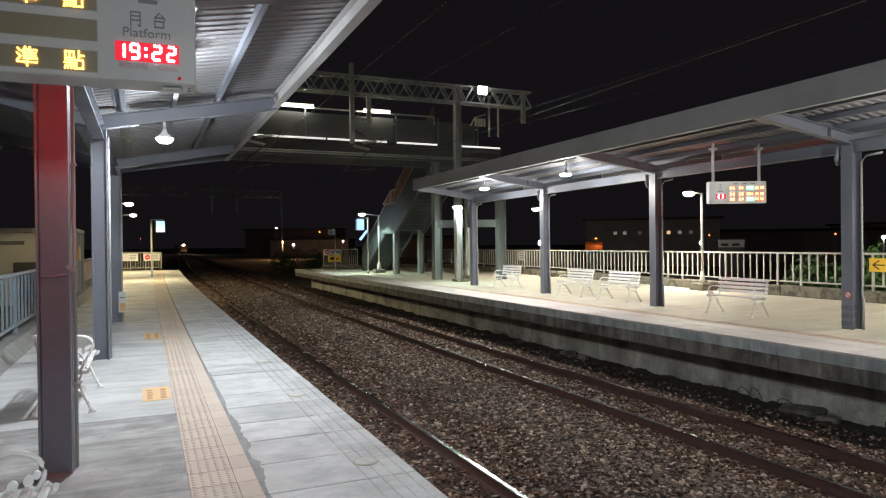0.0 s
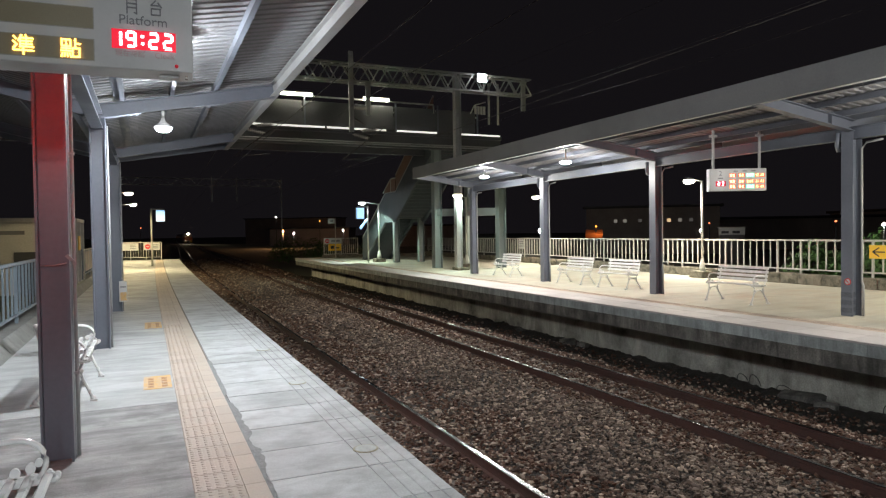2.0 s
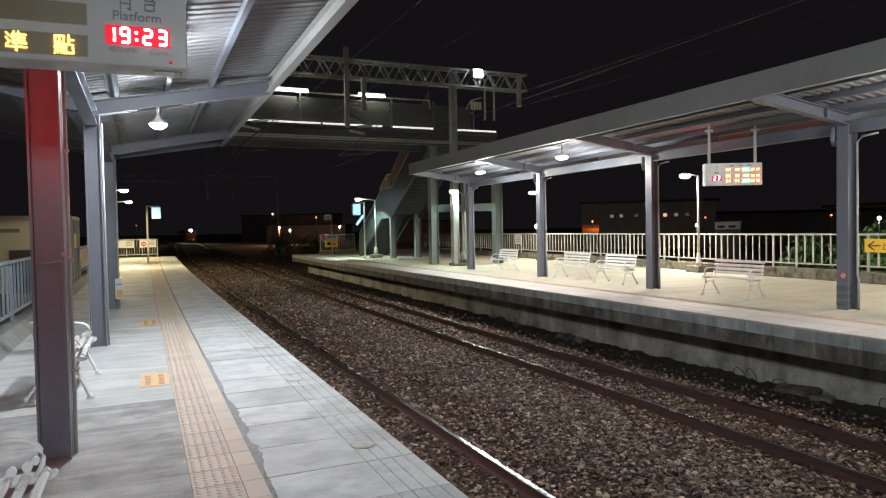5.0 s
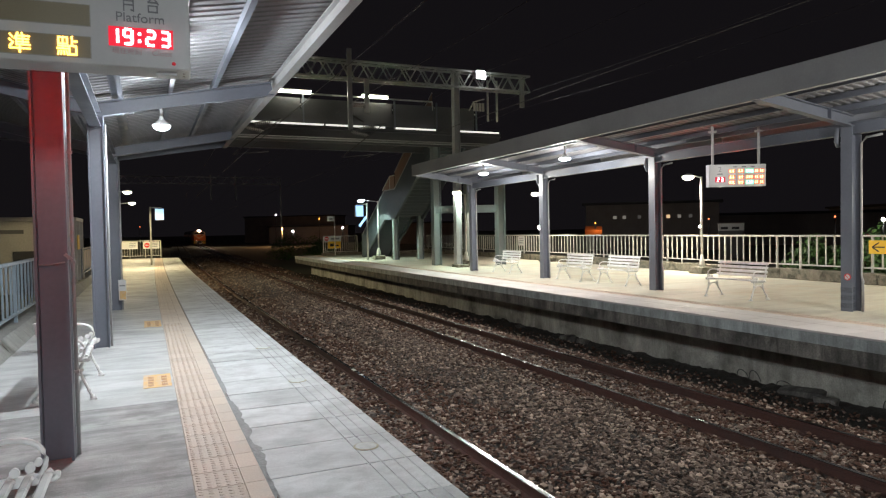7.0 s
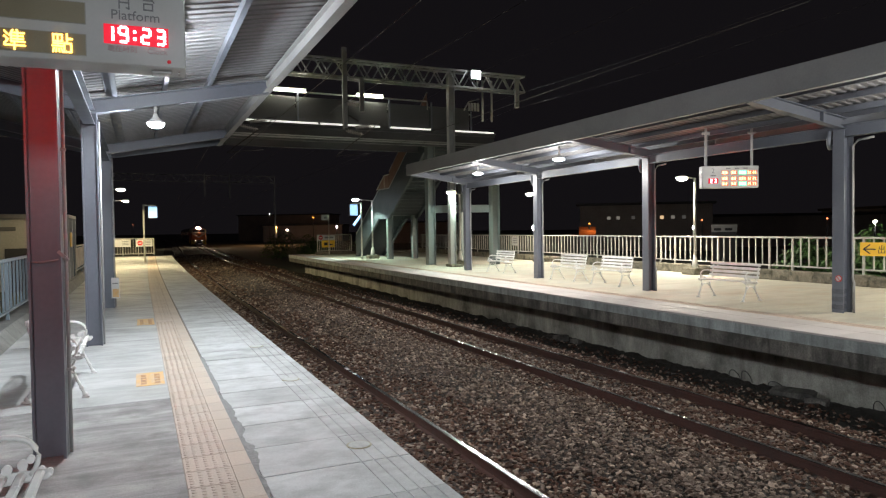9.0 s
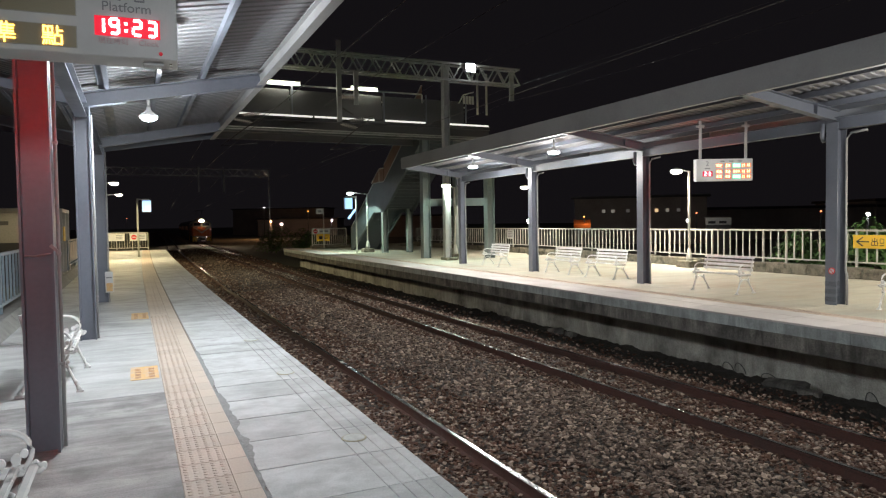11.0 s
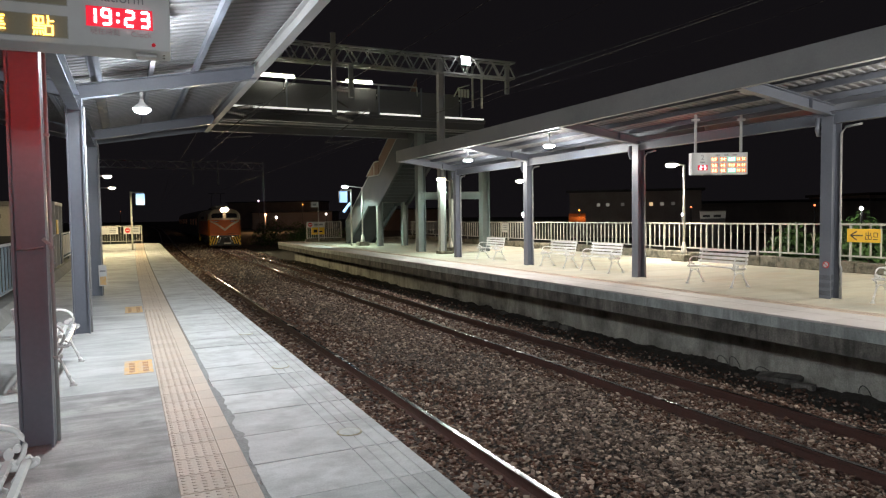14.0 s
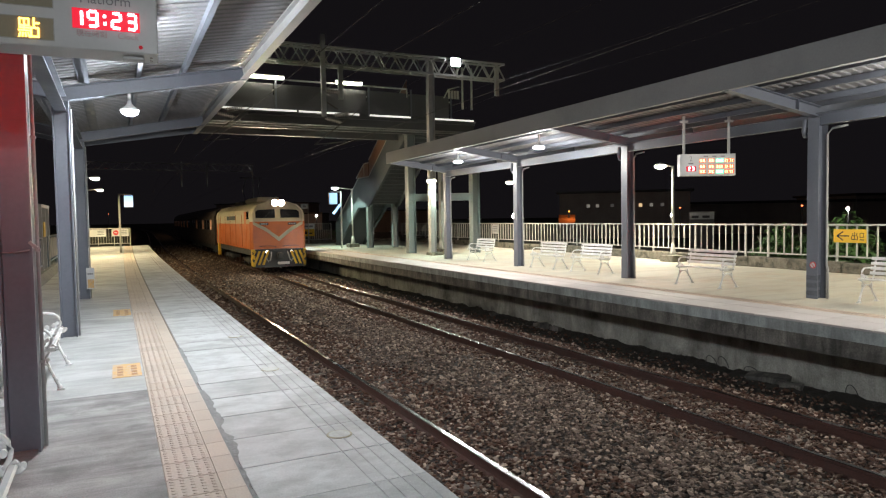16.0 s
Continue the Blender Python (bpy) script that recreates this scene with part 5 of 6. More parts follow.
def build_gantry():
    g = thing("portal_gantry", "galvanised lattice portal carrying the overhead wires", "gantry")
    y, xa, xb, zl, zu = 25.7, -3.2, 15.7, 7.62, 8.30
    for dy in (-0.22, 0.22):
        for z in (zl, zu):
            part("chord", bar(bmesh.new(), (xa, y + dy, z), (xb, y + dy, z), 0.075, 0.075), M_GALV, g)
        bm = bmesh.new()
        n = 46
        for i in range(n):
            x0, x1 = xa + (xb - xa) * i / n, xa + (xb - xa) * (i + 1) / n
            a, b = (zl, zu) if (i % 2 == 0) == (dy < 0) else (zu, zl)
            bar(bm, (x0, y + dy, a), (x1, y + dy, b), 0.045, 0.045)
        part("lattice", bm, M_GALV, g)
    me = bar(bmesh.new(), (0, -0.22, 0), (0, 0.22, 0), 0.04, 0.04)
    tie = part("cross_tie", me, M_GALV, g)
    for i in range(18):
        for z in (zl, zu):
            ob = tie if i == 0 and z == zl else new("cross_tie", tie.data)
            ob.parent = g
            ob.matrix_basis = pose(xa + (xb - xa) * i / 17, y, z)
    for x in (12.21, -2.9):
        part("mast", ibeam(bmesh.new(), (x, y + 0.1, 0.0), (x, y + 0.1, 8.2), 0.27, 0.27, 0.02, 0.018, up=(1, 0, 0)), M_GALV, g)
    part("mast_footing", new_box(12.0, 12.55, y - 0.25, y + 0.35, 0.0, 0.12, bev=0.02), M_KERB, g)
    for x, zt, zb in ((7.46, 8.75, 5.6), (15.25, 8.1, 6.9), (8.15, 7.6, 6.3), (3.4, 8.75, 5.6)):
        part("drop_post", new_box(x - 0.09, x + 0.09, y - 0.34, y - 0.22, zb, zt), M_GALV, g)
    for x in (7.46, 3.4):
        bm = bmesh.new()
        tube(bm, [(x, y - 0.3, 6.2), (x + 0.55, y - 0.3, 5.9)], 0.03, 6)
        tube(bm, [(x, y - 0.3, 5.6), (x + 1.4, y - 0.3, 5.9), (x - 0.4, y - 0.3, 4.5)], 0.022, 6)
        tube(bm, [(x - 0.4, y - 0.3, 4.5), (x + 0.9, y - 0.3, 4.65)], 0.018, 6)
        part("cantilever", bm, M_WIRE, g)
        for x0, z0, x1, z1 in ((0.12, 6.56, 0.62, 6.56), (0.12, 5.50, 0.62, 5.40), (0.45, 5.66, 0.95, 5.74)):
            bm = bmesh.new()
            tube(bm, [(x + x0 - 0.1, y - 0.3, z0), (x + x1 + 0.1, y - 0.3, z1)], 0.02, 6)
            for k in range(8):
                u = k / 7
                m = pose(x + x0 + (x1 - x0) * u, y - 0.3, z0 + (z1 - z0) * u, 0, 90, 0)
                disc = bmesh.new()
                lathe(disc, [(0.03, -0.022), (0.085, 0.0), (0.03, 0.022)], n=10)
                disc.transform(m)
                tmp = bpy.data.meshes.new("disc")
                disc.to_mesh(tmp)
                disc.free()
                bm.from_mesh(tmp)
                bpy.data.meshes.remove(tmp)
            part("insulator", bm, M_INSULATOR, g, "ribbed porcelain insulator")
    # a second portal far down the line
    g2 = thing("portal_gantry", "lattice portal far down the line", "gantry")
    y, xa, xb, zl, zu = 74.0, -2.5, 13.6, 6.9, 7.6
    for z in (zl, zu):
        part("chord", bar(bmesh.new(), (xa, y, z), (xb, y, z), 0.08, 0.08), M_GALV, g2)
    bm = bmesh.new()
    for i in range(26):
        x0, x1 = xa + (xb - xa) * i / 26, xa + (xb - xa) * (i + 1) / 26
        bar(bm, (x0, y, (zl, zu)[i % 2]), (x1, y, (zu, zl)[i % 2]), 0.05, 0.05)
    part("lattice", bm, M_GALV, g2)
    for x in (xa, xb):
        part("mast", bar(bmesh.new(), (x, y, -1.3), (x, y, 7.7), 0.12, 0.12), M_GALV, g2)
    for x in (6.4, 8.9):
        part("drop_post", bar(bmesh.new(), (x, y, 7.8), (x, y, 5.2), 0.14, 0.14), M_GALV, g2)


def build_wires():
    for c, zm in ((XA, 5.9), (XB, 6.6)):
        for nm, z, sag in (("contact_wire", 4.28, 0.0), ("messenger_wire", zm, 0.35)):
            pts = []
            for y in span(-10, 230, 3):
                t = ((y - 25.7) % 48) / 48
                pts.append((c + bend(y) + 0.12, y, z - sag * 4 * t * (1 - t) * (1 if nm == "messenger_wire" else 0)))
            bm = tube(bmesh.new(), pts, 0.007, 5)
            tagged(finish(nm, bm, M_WIRE), "thin dark overhead wire along the line", "wire", "overhead wires")
    for x, z in ((12.9, 8.1), (14.9, 7.4), (15.4, 6.95)):
        bm = tube(bmesh.new(), [(x, y, z - 0.3 * math.sin((y % 26) / 26 * 3.14)) for y in span(-12, 60, 2)], 0.004, 5)
        tagged(finish("feeder_wire", bm, M_WIRE), "thin feeder wire above the far canopy", "wire", "overhead wires")


# ---- the train ----
def loft(bm, sections, mi=0):
    rings = [[bm.verts.new(p) for p in s] for s in sections]
    n = len(rings[0])
    for a, b in zip(rings, rings[1:]):
        for k in range(n):
            bm.faces.new((a[k], a[(k + 1) % n], b[(k + 1) % n], b[k])).material_index = mi
    bm.faces.new(rings[0]).material_index = mi
    bm.faces.new(rings[-1][::-1]).material_index = mi
    return bm


def bogie(parent, y):
    b = part("bogie", new_box(-1.05, 1.05, y - 1.6, y + 1.6, 0.38, 0.62, bev=0.03), M_DARK, parent)
    for dy in (-1.35, 0.0, 1.35):
        for s in (-1, 1):
            w = part("wheel", lathe(bmesh.new(), [(0.44, -0.06), (0.46, -0.02), (0.44, 0.05), (0.2, 0.06)], n=20), M_RUST, b)
            w.matrix_basis = pose(s * 0.5675, y + dy, 0.45, 0, 90 * s, 0)
            part("axle_box", new_box(s * 0.95 - 0.12, s * 0.95 + 0.12, y + dy - 0.16, y + dy + 0.16, 0.3, 0.62, bev=0.02), M_DARK, b)


def build_train():
    """Origin: rail level under the nose; the nose looks to -y, the train trails to +y."""
    t = thing("locomotive", "orange and cream electric locomotive with lit headlamp", "locomotive")
    t.scale = (0.97, 0.97, 0.97)
    L = 13.6
    # orange lower body and cream upper body, with the nose raked back
    def sec(y, pts, rake=0.0):
        return [(x, y + rake * max(0, z - 2.1), z) for x, z in pts]
    low = [(-1.42, 1.20), (1.42, 1.20), (1.42, 2.62), (-1.42, 2.62)]
    nose_low = [(-1.28, 1.22), (1.28, 1.22), (1.28, 2.62), (-1.28, 2.62)]
    hi = [(-1.42, 2.62), (1.42, 2.62), (1.42, 3.0), (1.34, 3.24), (1.06, 3.5), (0.5, 3.66), (-0.5, 3.66), (-1.06, 3.5), (-1.34, 3.24), (-1.42, 3.0)]
    nose_hi = [(x * 0.9, z) for x, z in hi]
    part("lower_body", loft(bmesh.new(), [sec(0.0, nose_low, 0.22), sec(0.22, low, 0.1), sec(L, low)]), M_ORANGE, t, "orange painted lower body")
    part("upper_body", loft(bmesh.new(), [sec(0.0, nose_hi, 0.22), sec(0.25, hi, 0.1), sec(L, hi)]), M_CREAM, t, "cream painted upper body")
    part("belt_line", loft(bmesh.new(), [sec(0.28, [(-1.426, 2.52), (1.426, 2.52), (1.426, 2.62), (-1.426, 2.62)]), sec(L - 0.05, [(-1.426, 2.52), (1.426, 2.52), (1.426, 2.62), (-1.426, 2.62)])]), M_CREAM, t)
    # cream V on the nose
    bm = bmesh.new()
    for s in (-1, 1):
        prism(bm, [(s * 1.27, 2.63), (s * 1.27, 2.47), (s * 0.62, 2.10), (0.0, 1.60), (0.0, 1.82), (s * 0.62, 2.30)], "y", -0.012, 0.02)
    for v in bm.verts:
        v.co.y += 0.22 * max(0, v.co.z - 2.1)
    part("nose_stripe", bm, M_CREAM, t, "cream V stripe across the nose")
    # windscreens
    for s in (-1, 1):
        bm = bmesh.new()
        prism(bm, [(s * 0.14, 2.80), (s * 1.12, 2.80), (s * 1.12, 3.12), (s * 1.0, 3.22), (s * 0.14, 3.26)], "y", -0.012, 0.06)
        for v in bm.verts:
            v.co.y += 0.22 * max(0, v.co.z - 2.1)
        w = part("windscreen", bm, M_DARKGLASS, t, "dark windscreen")
        bm = bmesh.new()
        pts = [(0.12, 2.78), (1.15, 2.78), (1.15, 3.14), (1.02, 3.25), (0.12, 3.29), (0.12, 2.78)]
        for (a, b), (c, d) in zip(pts, pts[1:]):
            bar(bm, (s * a, 0.22 * (b - 2.1) - 0.015, b), (s * c, 0.22 * (d - 2.1) - 0.015, d), 0.03, 0.03, up=(0, 1, 0))
        part("screen_frame", bm, M_CREAM, w)
        part("wiper", bar(bmesh.new(), (s * 0.7, 0.13, 2.8), (s * 0.4, 0.19, 3.1), 0.02, 0.02), M_BLACK, w)
        n = part("number_plate", new_box(s * 0.72 - 0.22, s * 0.72 + 0.22, 0.055, 0.085, 2.44, 2.56), M_BLACK, t)
        for k in range(4):
            part("plate_bar", new_box(s * 0.72 - 0.17 + k * 0.09, s * 0.72 - 0.11 + k * 0.09, 0.048, 0.055, 2.47, 2.53), M_SIGNBODY, n)
    # headlamp in its hood
    h = part("headlamp", new_box(-0.34, 0.34, -0.02, 0.8, 3.40, 3.75, bev=0.04), M_CREAM, t)
    for x in (-0.16, 0.16):
        ob = part("headlamp_glass", lathe(bmesh.new(), [(0.145, 0.0), (0.14, 0.006)], n=18), G_HEAD, h)
        ob.matrix_basis = pose(x, -0.0165, 3.57, 90, 0, 0)
    for s in (-1, 1):
        ob = part("marker_lamp", lathe(bmesh.new(), [(0.07, 0.0), (0.06, 0.02), (0.03, 0.03)], n=12), glow("marker lamp glass", (1.0, 0.9, 0.75), 6), t)
        ob.matrix_basis = pose(s * 0.62, -0.03, 1.07, 90, 0, 0)
    # buffer beam, plough with hazard stripes, coupler
    part("buffer_beam", new_box(-1.3, 1.3, -0.02, 0.5, 0.92, 1.2, bev=0.03), M_DARK, t)
    pl = part("plough", loft(bmesh.new(), [[(-1.32, -0.12, 0.28), (1.32, -0.12, 0.28), (1.32, -0.02, 0.94), (-1.32, -0.02, 0.94)], [(-1.32, 0.1, 0.28), (1.32, 0.1, 0.28), (1.32, 0.1, 0.94), (-1.32, 0.1, 0.94)]]), M_DARK, t, "dark plough plate")
    for s in (-1, 1):
        for k in range(4):
            x0 = 0.52 + k * 0.22
            bm = bmesh.new()
            prism(bm, [(s * x0, 1.12), (s * (x0 + 0.11), 1.12), (s * (x0 + 0.38 if k < 3 else 1.33), 0.42 if k < 3 else 0.75), (s * (x0 + 0.27), 0.42 if k < 3 else 0.75)], "y", -0.16, -0.125)
            for v in bm.verts:
                v.co.x = max(-1.36, min(1.36, v.co.x))
            part("hazard_stripe", bm, M_HAZY, pl)
        bm = new_box(s * 1.30 - 0.07, s * 1.30 + 0.07, -0.13, 0.35, 0.34, 1.2, bev=0.02)
        part("corner_step", bm, M_HAZY, t, "yellow and black corner step")
        for k in range(2):
            bm = bmesh.new()
            prism(bm, [(s * 1.22, 0.5 + k * 0.34), (s * 1.378, 0.62 + k * 0.34), (s * 1.378, 0.76 + k * 0.34), (s * 1.22, 0.64 + k * 0.34)], "y", -0.134, -0.128)
            part("black_stripe", bm, M_BLACK, t)
    part("front_plate", new_box(-0.12, 0.48, -0.19, -0.165, 0.42, 0.55), M_SIGNBODY, pl, "pale blank plate")
    c = part("coupler", new_box(-0.14, 0.14, -0.42, 0.1, 0.72, 1.02, bev=0.04), M_DARK, t)
    for s in (-1, 1):
        part("hose", tube(bmesh.new(), [(s * 0.42, -0.05, 1.05), (s * 0.44, -0.2, 0.9), (s * 0.5, -0.22, 0.66), (s * 0.58, -0.18, 0.58), (s * 0.7, -0.15, 0.75)], 0.03, 8), M_GALV, t)
        part("handrail", tube(bmesh.new(), [(s * 1.0, -0.03, 1.36), (s * 0.6, -0.05, 1.38), (s * 0.15, -0.05, 1.34)], 0.015, 6), M_DARK, t)
        part("cab_step", new_box(s * 1.30 - 0.08, s * 1.30 + 0.08, L - 0.5, L - 0.1, 0.4, 1.2), M_HAZY, t)
    for s in (-1, 1):
        part("cab_door", new_box(s * 1.42 - 0.012, s * 1.42 + 0.012, 1.2, 1.85, 1.3, 3.15, bev=0.004), M_ORANGE, t)
        part("cab_window", new_box(s * 1.425 - 0.012, s * 1.425 + 0.012, 0.45, 1.05, 2.75, 3.15), M_DARKGLASS, t)
        for k in range(5):
            part("side_rib", new_box(s * 1.425 - 0.012, s * 1.425 + 0.012, 2.6 + k * 2.2, 2.66 + k * 2.2, 1.3, 3.0), M_ORANGEDARK, t)
        part("side_louvre", new_box(s * 1.425 - 0.012, s * 1.425 + 0.012, 5.0, 8.4, 2.72, 2.95), M_DARK, t)
        part("corner_cladding", new_box(s * 1.42 - 0.02, s * 1.42 + 0.02, L - 1.1, L - 0.7, 1.2, 3.1), M_CREAM, t)
    part("roof_gear", new_box(-0.6, 0.6, 2.5, 6.5, 3.66, 3.95, bev=0.08), M_CREAM, t)
    part("roof_gear", new_box(-0.5, 0.5, 8.0, 11.5, 3.66, 3.9, bev=0.08), M_DARK, t)
    bm = bmesh.new()
    tube(bm, [(-0.5, 7.0, 3.9), (-0.45, 8.2, 4.6), (-0.4, 7.0, 5.25)], 0.03, 6)
    tube(bm, [(0.5, 7.0, 3.9), (0.45, 8.2, 4.6), (0.4, 7.0, 5.25)], 0.03, 6)
    tube(bm, [(-0.8, 7.0, 5.27), (0.8, 7.0, 5.27)], 0.025, 6)
    part("pantograph", bm, M_DARK, t)
    part("underframe", new_box(-1.25, 1.25, 0.5, L, 0.85, 1.2), M_DARK, t)
    for y in (3.0, L - 3.0):
        bogie(t, y)
    cars = [t]
    for k in range(3):
        c = thing("carriage", "dark passenger carriage behind the locomotive", "carriage")
        body = [(-1.4, 0.95), (1.4, 0.95), (1.42, 2.9), (1.25, 3.3), (0.7, 3.62), (-0.7, 3.62), (-1.25, 3.3), (-1.42, 2.9)]
        part("body", loft(bmesh.new(), [[(x, 0.0, z) for x, z in body], [(x, 19.4, z) for x, z in body]]), M_CAR, c)
        for i in range(9):
            for s in (-1, 1):
                part("window", new_box(s * 1.425 - 0.01, s * 1.425 + 0.01, 1.6 + i * 1.9, 2.7 + i * 1.9, 2.0, 2.7), G_CARWIN if (i + k) % 3 == 0 else M_DARKGLASS, c)
        part("underframe", new_box(-1.2, 1.2, 0.3, 19.1, 0.6, 0.95), M_DARK, c)
        for y in (3.0, 16.4):
            bogie(c, y)
        cars.append(c)
    return cars


M_ORANGEDARK = material("dull orange rib", (0.40, 0.10, 0.03), 0.5, vary=0.1, bump=0.03)
M_DARKGLASS = material("dark cab glass", (0.015, 0.016, 0.02), 0.08, vary=0.02, bump=0.0)
M_CAR = material("dull carriage paint", (0.05, 0.036, 0.03), 0.5, vary=0.1, bump=0.03)
G_CARWIN = glow("dim carriage window", (1.0, 0.35, 0.10), 0.012)
TRAIN = build_train()


TICK = 2.3


def train_pose(lead):
    y = lead
    slope = (bend(y + 6) - bend(y - 1)) / 7
    return pose(XB + bend(y), y, ZR, 0, 0, -math.degrees(math.atan(slope)))


def motions():
    """The train rolls in along its line, slowing slightly."""
    offs = [0.0, 14.4, 34.6, 54.8]
    for ob, off in zip(TRAIN, offs):
        rows = []
        for i in range(33):
            t = i * 0.5
            s = 16.0 - t
            rows.append((t, train_pose(33.55 + 13.87 * s + 0.11 * s * s + off)))
        walk(ob, rows)
    # the clock's last figure turns from 2 to 3: its lower upright goes over to the other side
    seg = min(MINUTE.children, key=lambda o: sum(v.co.x for v in o.data.vertices))
    walk(seg, [(0.0, pose(0, 0, 0)), (TICK, pose(0, 0, 0)), (TICK + 0.1, pose(0.064 * 0.52, 0, 0)), (16.0, pose(0.064 * 0.52, 0, 0))])


# ---- beyond the platforms ----
M_DARKWALL = material("dark sheet wall", (0.32, 0.28, 0.26), 0.8, vary=0.25, scale=0.5, fine=9, bump=0.2)

M_AWNING = material("orange awning canvas", (0.42, 0.13, 0.03), 0.8, vary=0.2, bump=0.1)


def glow_post(x, y, z, mat, r=0.16, name="street_lamp", label="small far street lamp, lit", colour=M_DARK):
    r *= 0.36
    s = thing(name, label, "lamp", pose(x, y, -1.3), "far lamps")
    part("pole", lathe(bmesh.new(), [(0.09, 0), (0.06, z + 1.3)], n=6), colour, s)
    part("globe", lathe(bmesh.new(), [(r * 0.4, -r), (r, -r * 0.3), (r, r * 0.3), (r * 0.4, r)], (0, 0, z + 1.3), n=10), mat, s)


def build_far():
    # lamps across the fields: a bearing, a distance and a rise
    for dx, dy, dz, dist, mat, r in ((0.601, 0.800, 0.006, 62, G_ORANGE, 0.2), (0.814, 0.581, 0.008, 62, G_FARR, 0.22), (0.182, 0.983, 0.006, 150, G_ORANGE, 0.5), (0.197, 0.980, 0.002, 150, G_FARW, 0.42), (0.843, 0.538, 0.003, 58, G_FARW, 0.34), (0.7086, 0.7056, -0.0017, 60, G_FARW, 0.3), (0.7164, 0.6977, 0.0085, 64, G_FARR, 0.2), (0.267, 0.964, 0.006, 165, G_FARW, 0.45), (0.234, 0.972, 0.020, 170, G_ORANGE, 0.42), (0.1733, 0.9849, 0.026, 180, G_FARW, 0.25), (-0.007, 1.0, 0.012, 170, G_FARR, 0.25), (0.5352, 0.8447, 0.001, 62, G_FARW, 0.65), (0.486, 0.874, 0.001, 85, G_FARW, 0.2)):
        glow_post(dx * dist, dy * dist, 1.6 + dz * dist, mat, r)
    bulb("street_lamp_light", (0.182 * 150, 0.983 * 150 - 0.6, 2.4), 2600, (1.0, 0.5, 0.2))
    # low dark buildings
    rng = random.Random(9)
    for x, y, w, d, h in ((44, 190, 22, 12, 4.5), (60, 140, 18, 10, 4.5), (86, 66, 26, 10, 4.2), (100, 60, 16, 12, 5.0), (44, 215, 30, 10, 8)):
        b = thing("far_building", "low dark building beyond the railing", "building", pose(x, y, -1.3, 0, 0, rng.uniform(-35, -15)))
        part("wall", new_box(-w / 2, w / 2, -d / 2, d / 2, 0, h), M_DARKWALL, b)
        part("roof", new_box(-w / 2 - 0.4, w / 2 + 0.4, -d / 2 - 0.4, d / 2 + 0.4, h, h + 0.35), M_DARK, b)
    # a longer block with a row of small windows, one of them bright
    b = thing("far_building", "long dark building with a row of small lit windows", "building", pose(85 * math.sin(radians(41.5)), 85 * math.cos(radians(41.5)), -1.3, 0, 0, -41.5))
    part("wall", new_box(-8.0, 7.5, 0, 10, 0, 5.6), M_DARKWALL, b)
    part("roof", new_box(-8.4, 7.9, -0.4, 10.4, 5.6, 5.9), M_DARK, b)
    for ang, mat in ((-3.0, G_WIN), (-2.25, G_WIN), (-1.05, G_WINDIM), (1.2, G_WINHOT), (2.05, G_WIN), (2.9, G_WINDIM)):
        x = 85 * math.tan(radians(ang))
        w = part("window", new_box(x - 0.2, x + 0.2, -0.04, -0.01, 3.85, 4.25), mat, b)
        part("window_frame", new_box(x - 0.26, x + 0.26, -0.03, -0.005, 3.78, 3.84), M_DARK, w)
    # an orange awning under a sodium lamp
    a = thing("far_awning", "orange canvas awning lit by a street lamp", "awning", pose(0.598 * 61.5, 0.801 * 61.5, -1.3, 0, 0, -37))
    part("canvas", prism(bmesh.new(), [(0.0, 2.55), (1.4, 2.95), (1.4, 3.0), (0.0, 2.6)], "x", -0.75, 0.75), M_AWNING, a)
    part("valance", new_box(-0.75, 0.75, -0.03, 0.0, 2.25, 2.6), M_AWNING, a)
    for x in (-0.7, 0.7):
        part("post", new_box(x - 0.03, x + 0.03, 0.02, 0.08, 0, 2.55), M_DARK, a)
    bulb("street_lamp_light", (0.601 * 62 - 0.5, 0.800 * 62 - 1.0, 1.75), 45, (1.0, 0.55, 0.25))
    # a low hut under the lamps
    v = thing("far_hut", "low dark hut with a pale upper band beyond the railing", "hut", pose(64 * math.sin(radians(47.4)), 64 * math.cos(radians(47.4)), -1.3, 0, 0, -46))
    part("wall", new_box(-1.0, 1.0, 0, 3.0, 0, 2.38), M_BRIDGE, v)
    part("upper_band", new_box(-1.06, 1.06, -0.06, 3.06, 2.38, 3.0, bev=0.03), M_SIGNBODY, v)
    for x in (-0.55, 0.35):
        part("vent", new_box(x - 0.3, x + 0.3, -0.08, -0.055, 2.5, 2.72), M_DARK, v)
    part("roof", new_box(-1.15, 1.15, -0.15, 3.15, 3.0, 3.08), M_WALLFAR, v)
    # shed wall beside the near platform
    s = thing("shed", "pale grey shed behind the near railing", "shed", pose(-6.6, 40.0, -1.3))
    part("wall", new_box(-6.0, 2.6, 0.0, 6.0, 0, 3.75), M_WALLFAR, s)
    part("roof", new_box(-6.2, 2.8, -0.2, 6.2, 3.75, 3.95), M_WALLFAR, s)
    part("dark_band", new_box(-6.0, 0.9, -0.03, -0.005, 3.1, 3.3), M_BRIDGE, s)
    part("door_opening", new_box(0.4, 1.5, -0.03, -0.005, 0.0, 2.2), M_DARK, s)


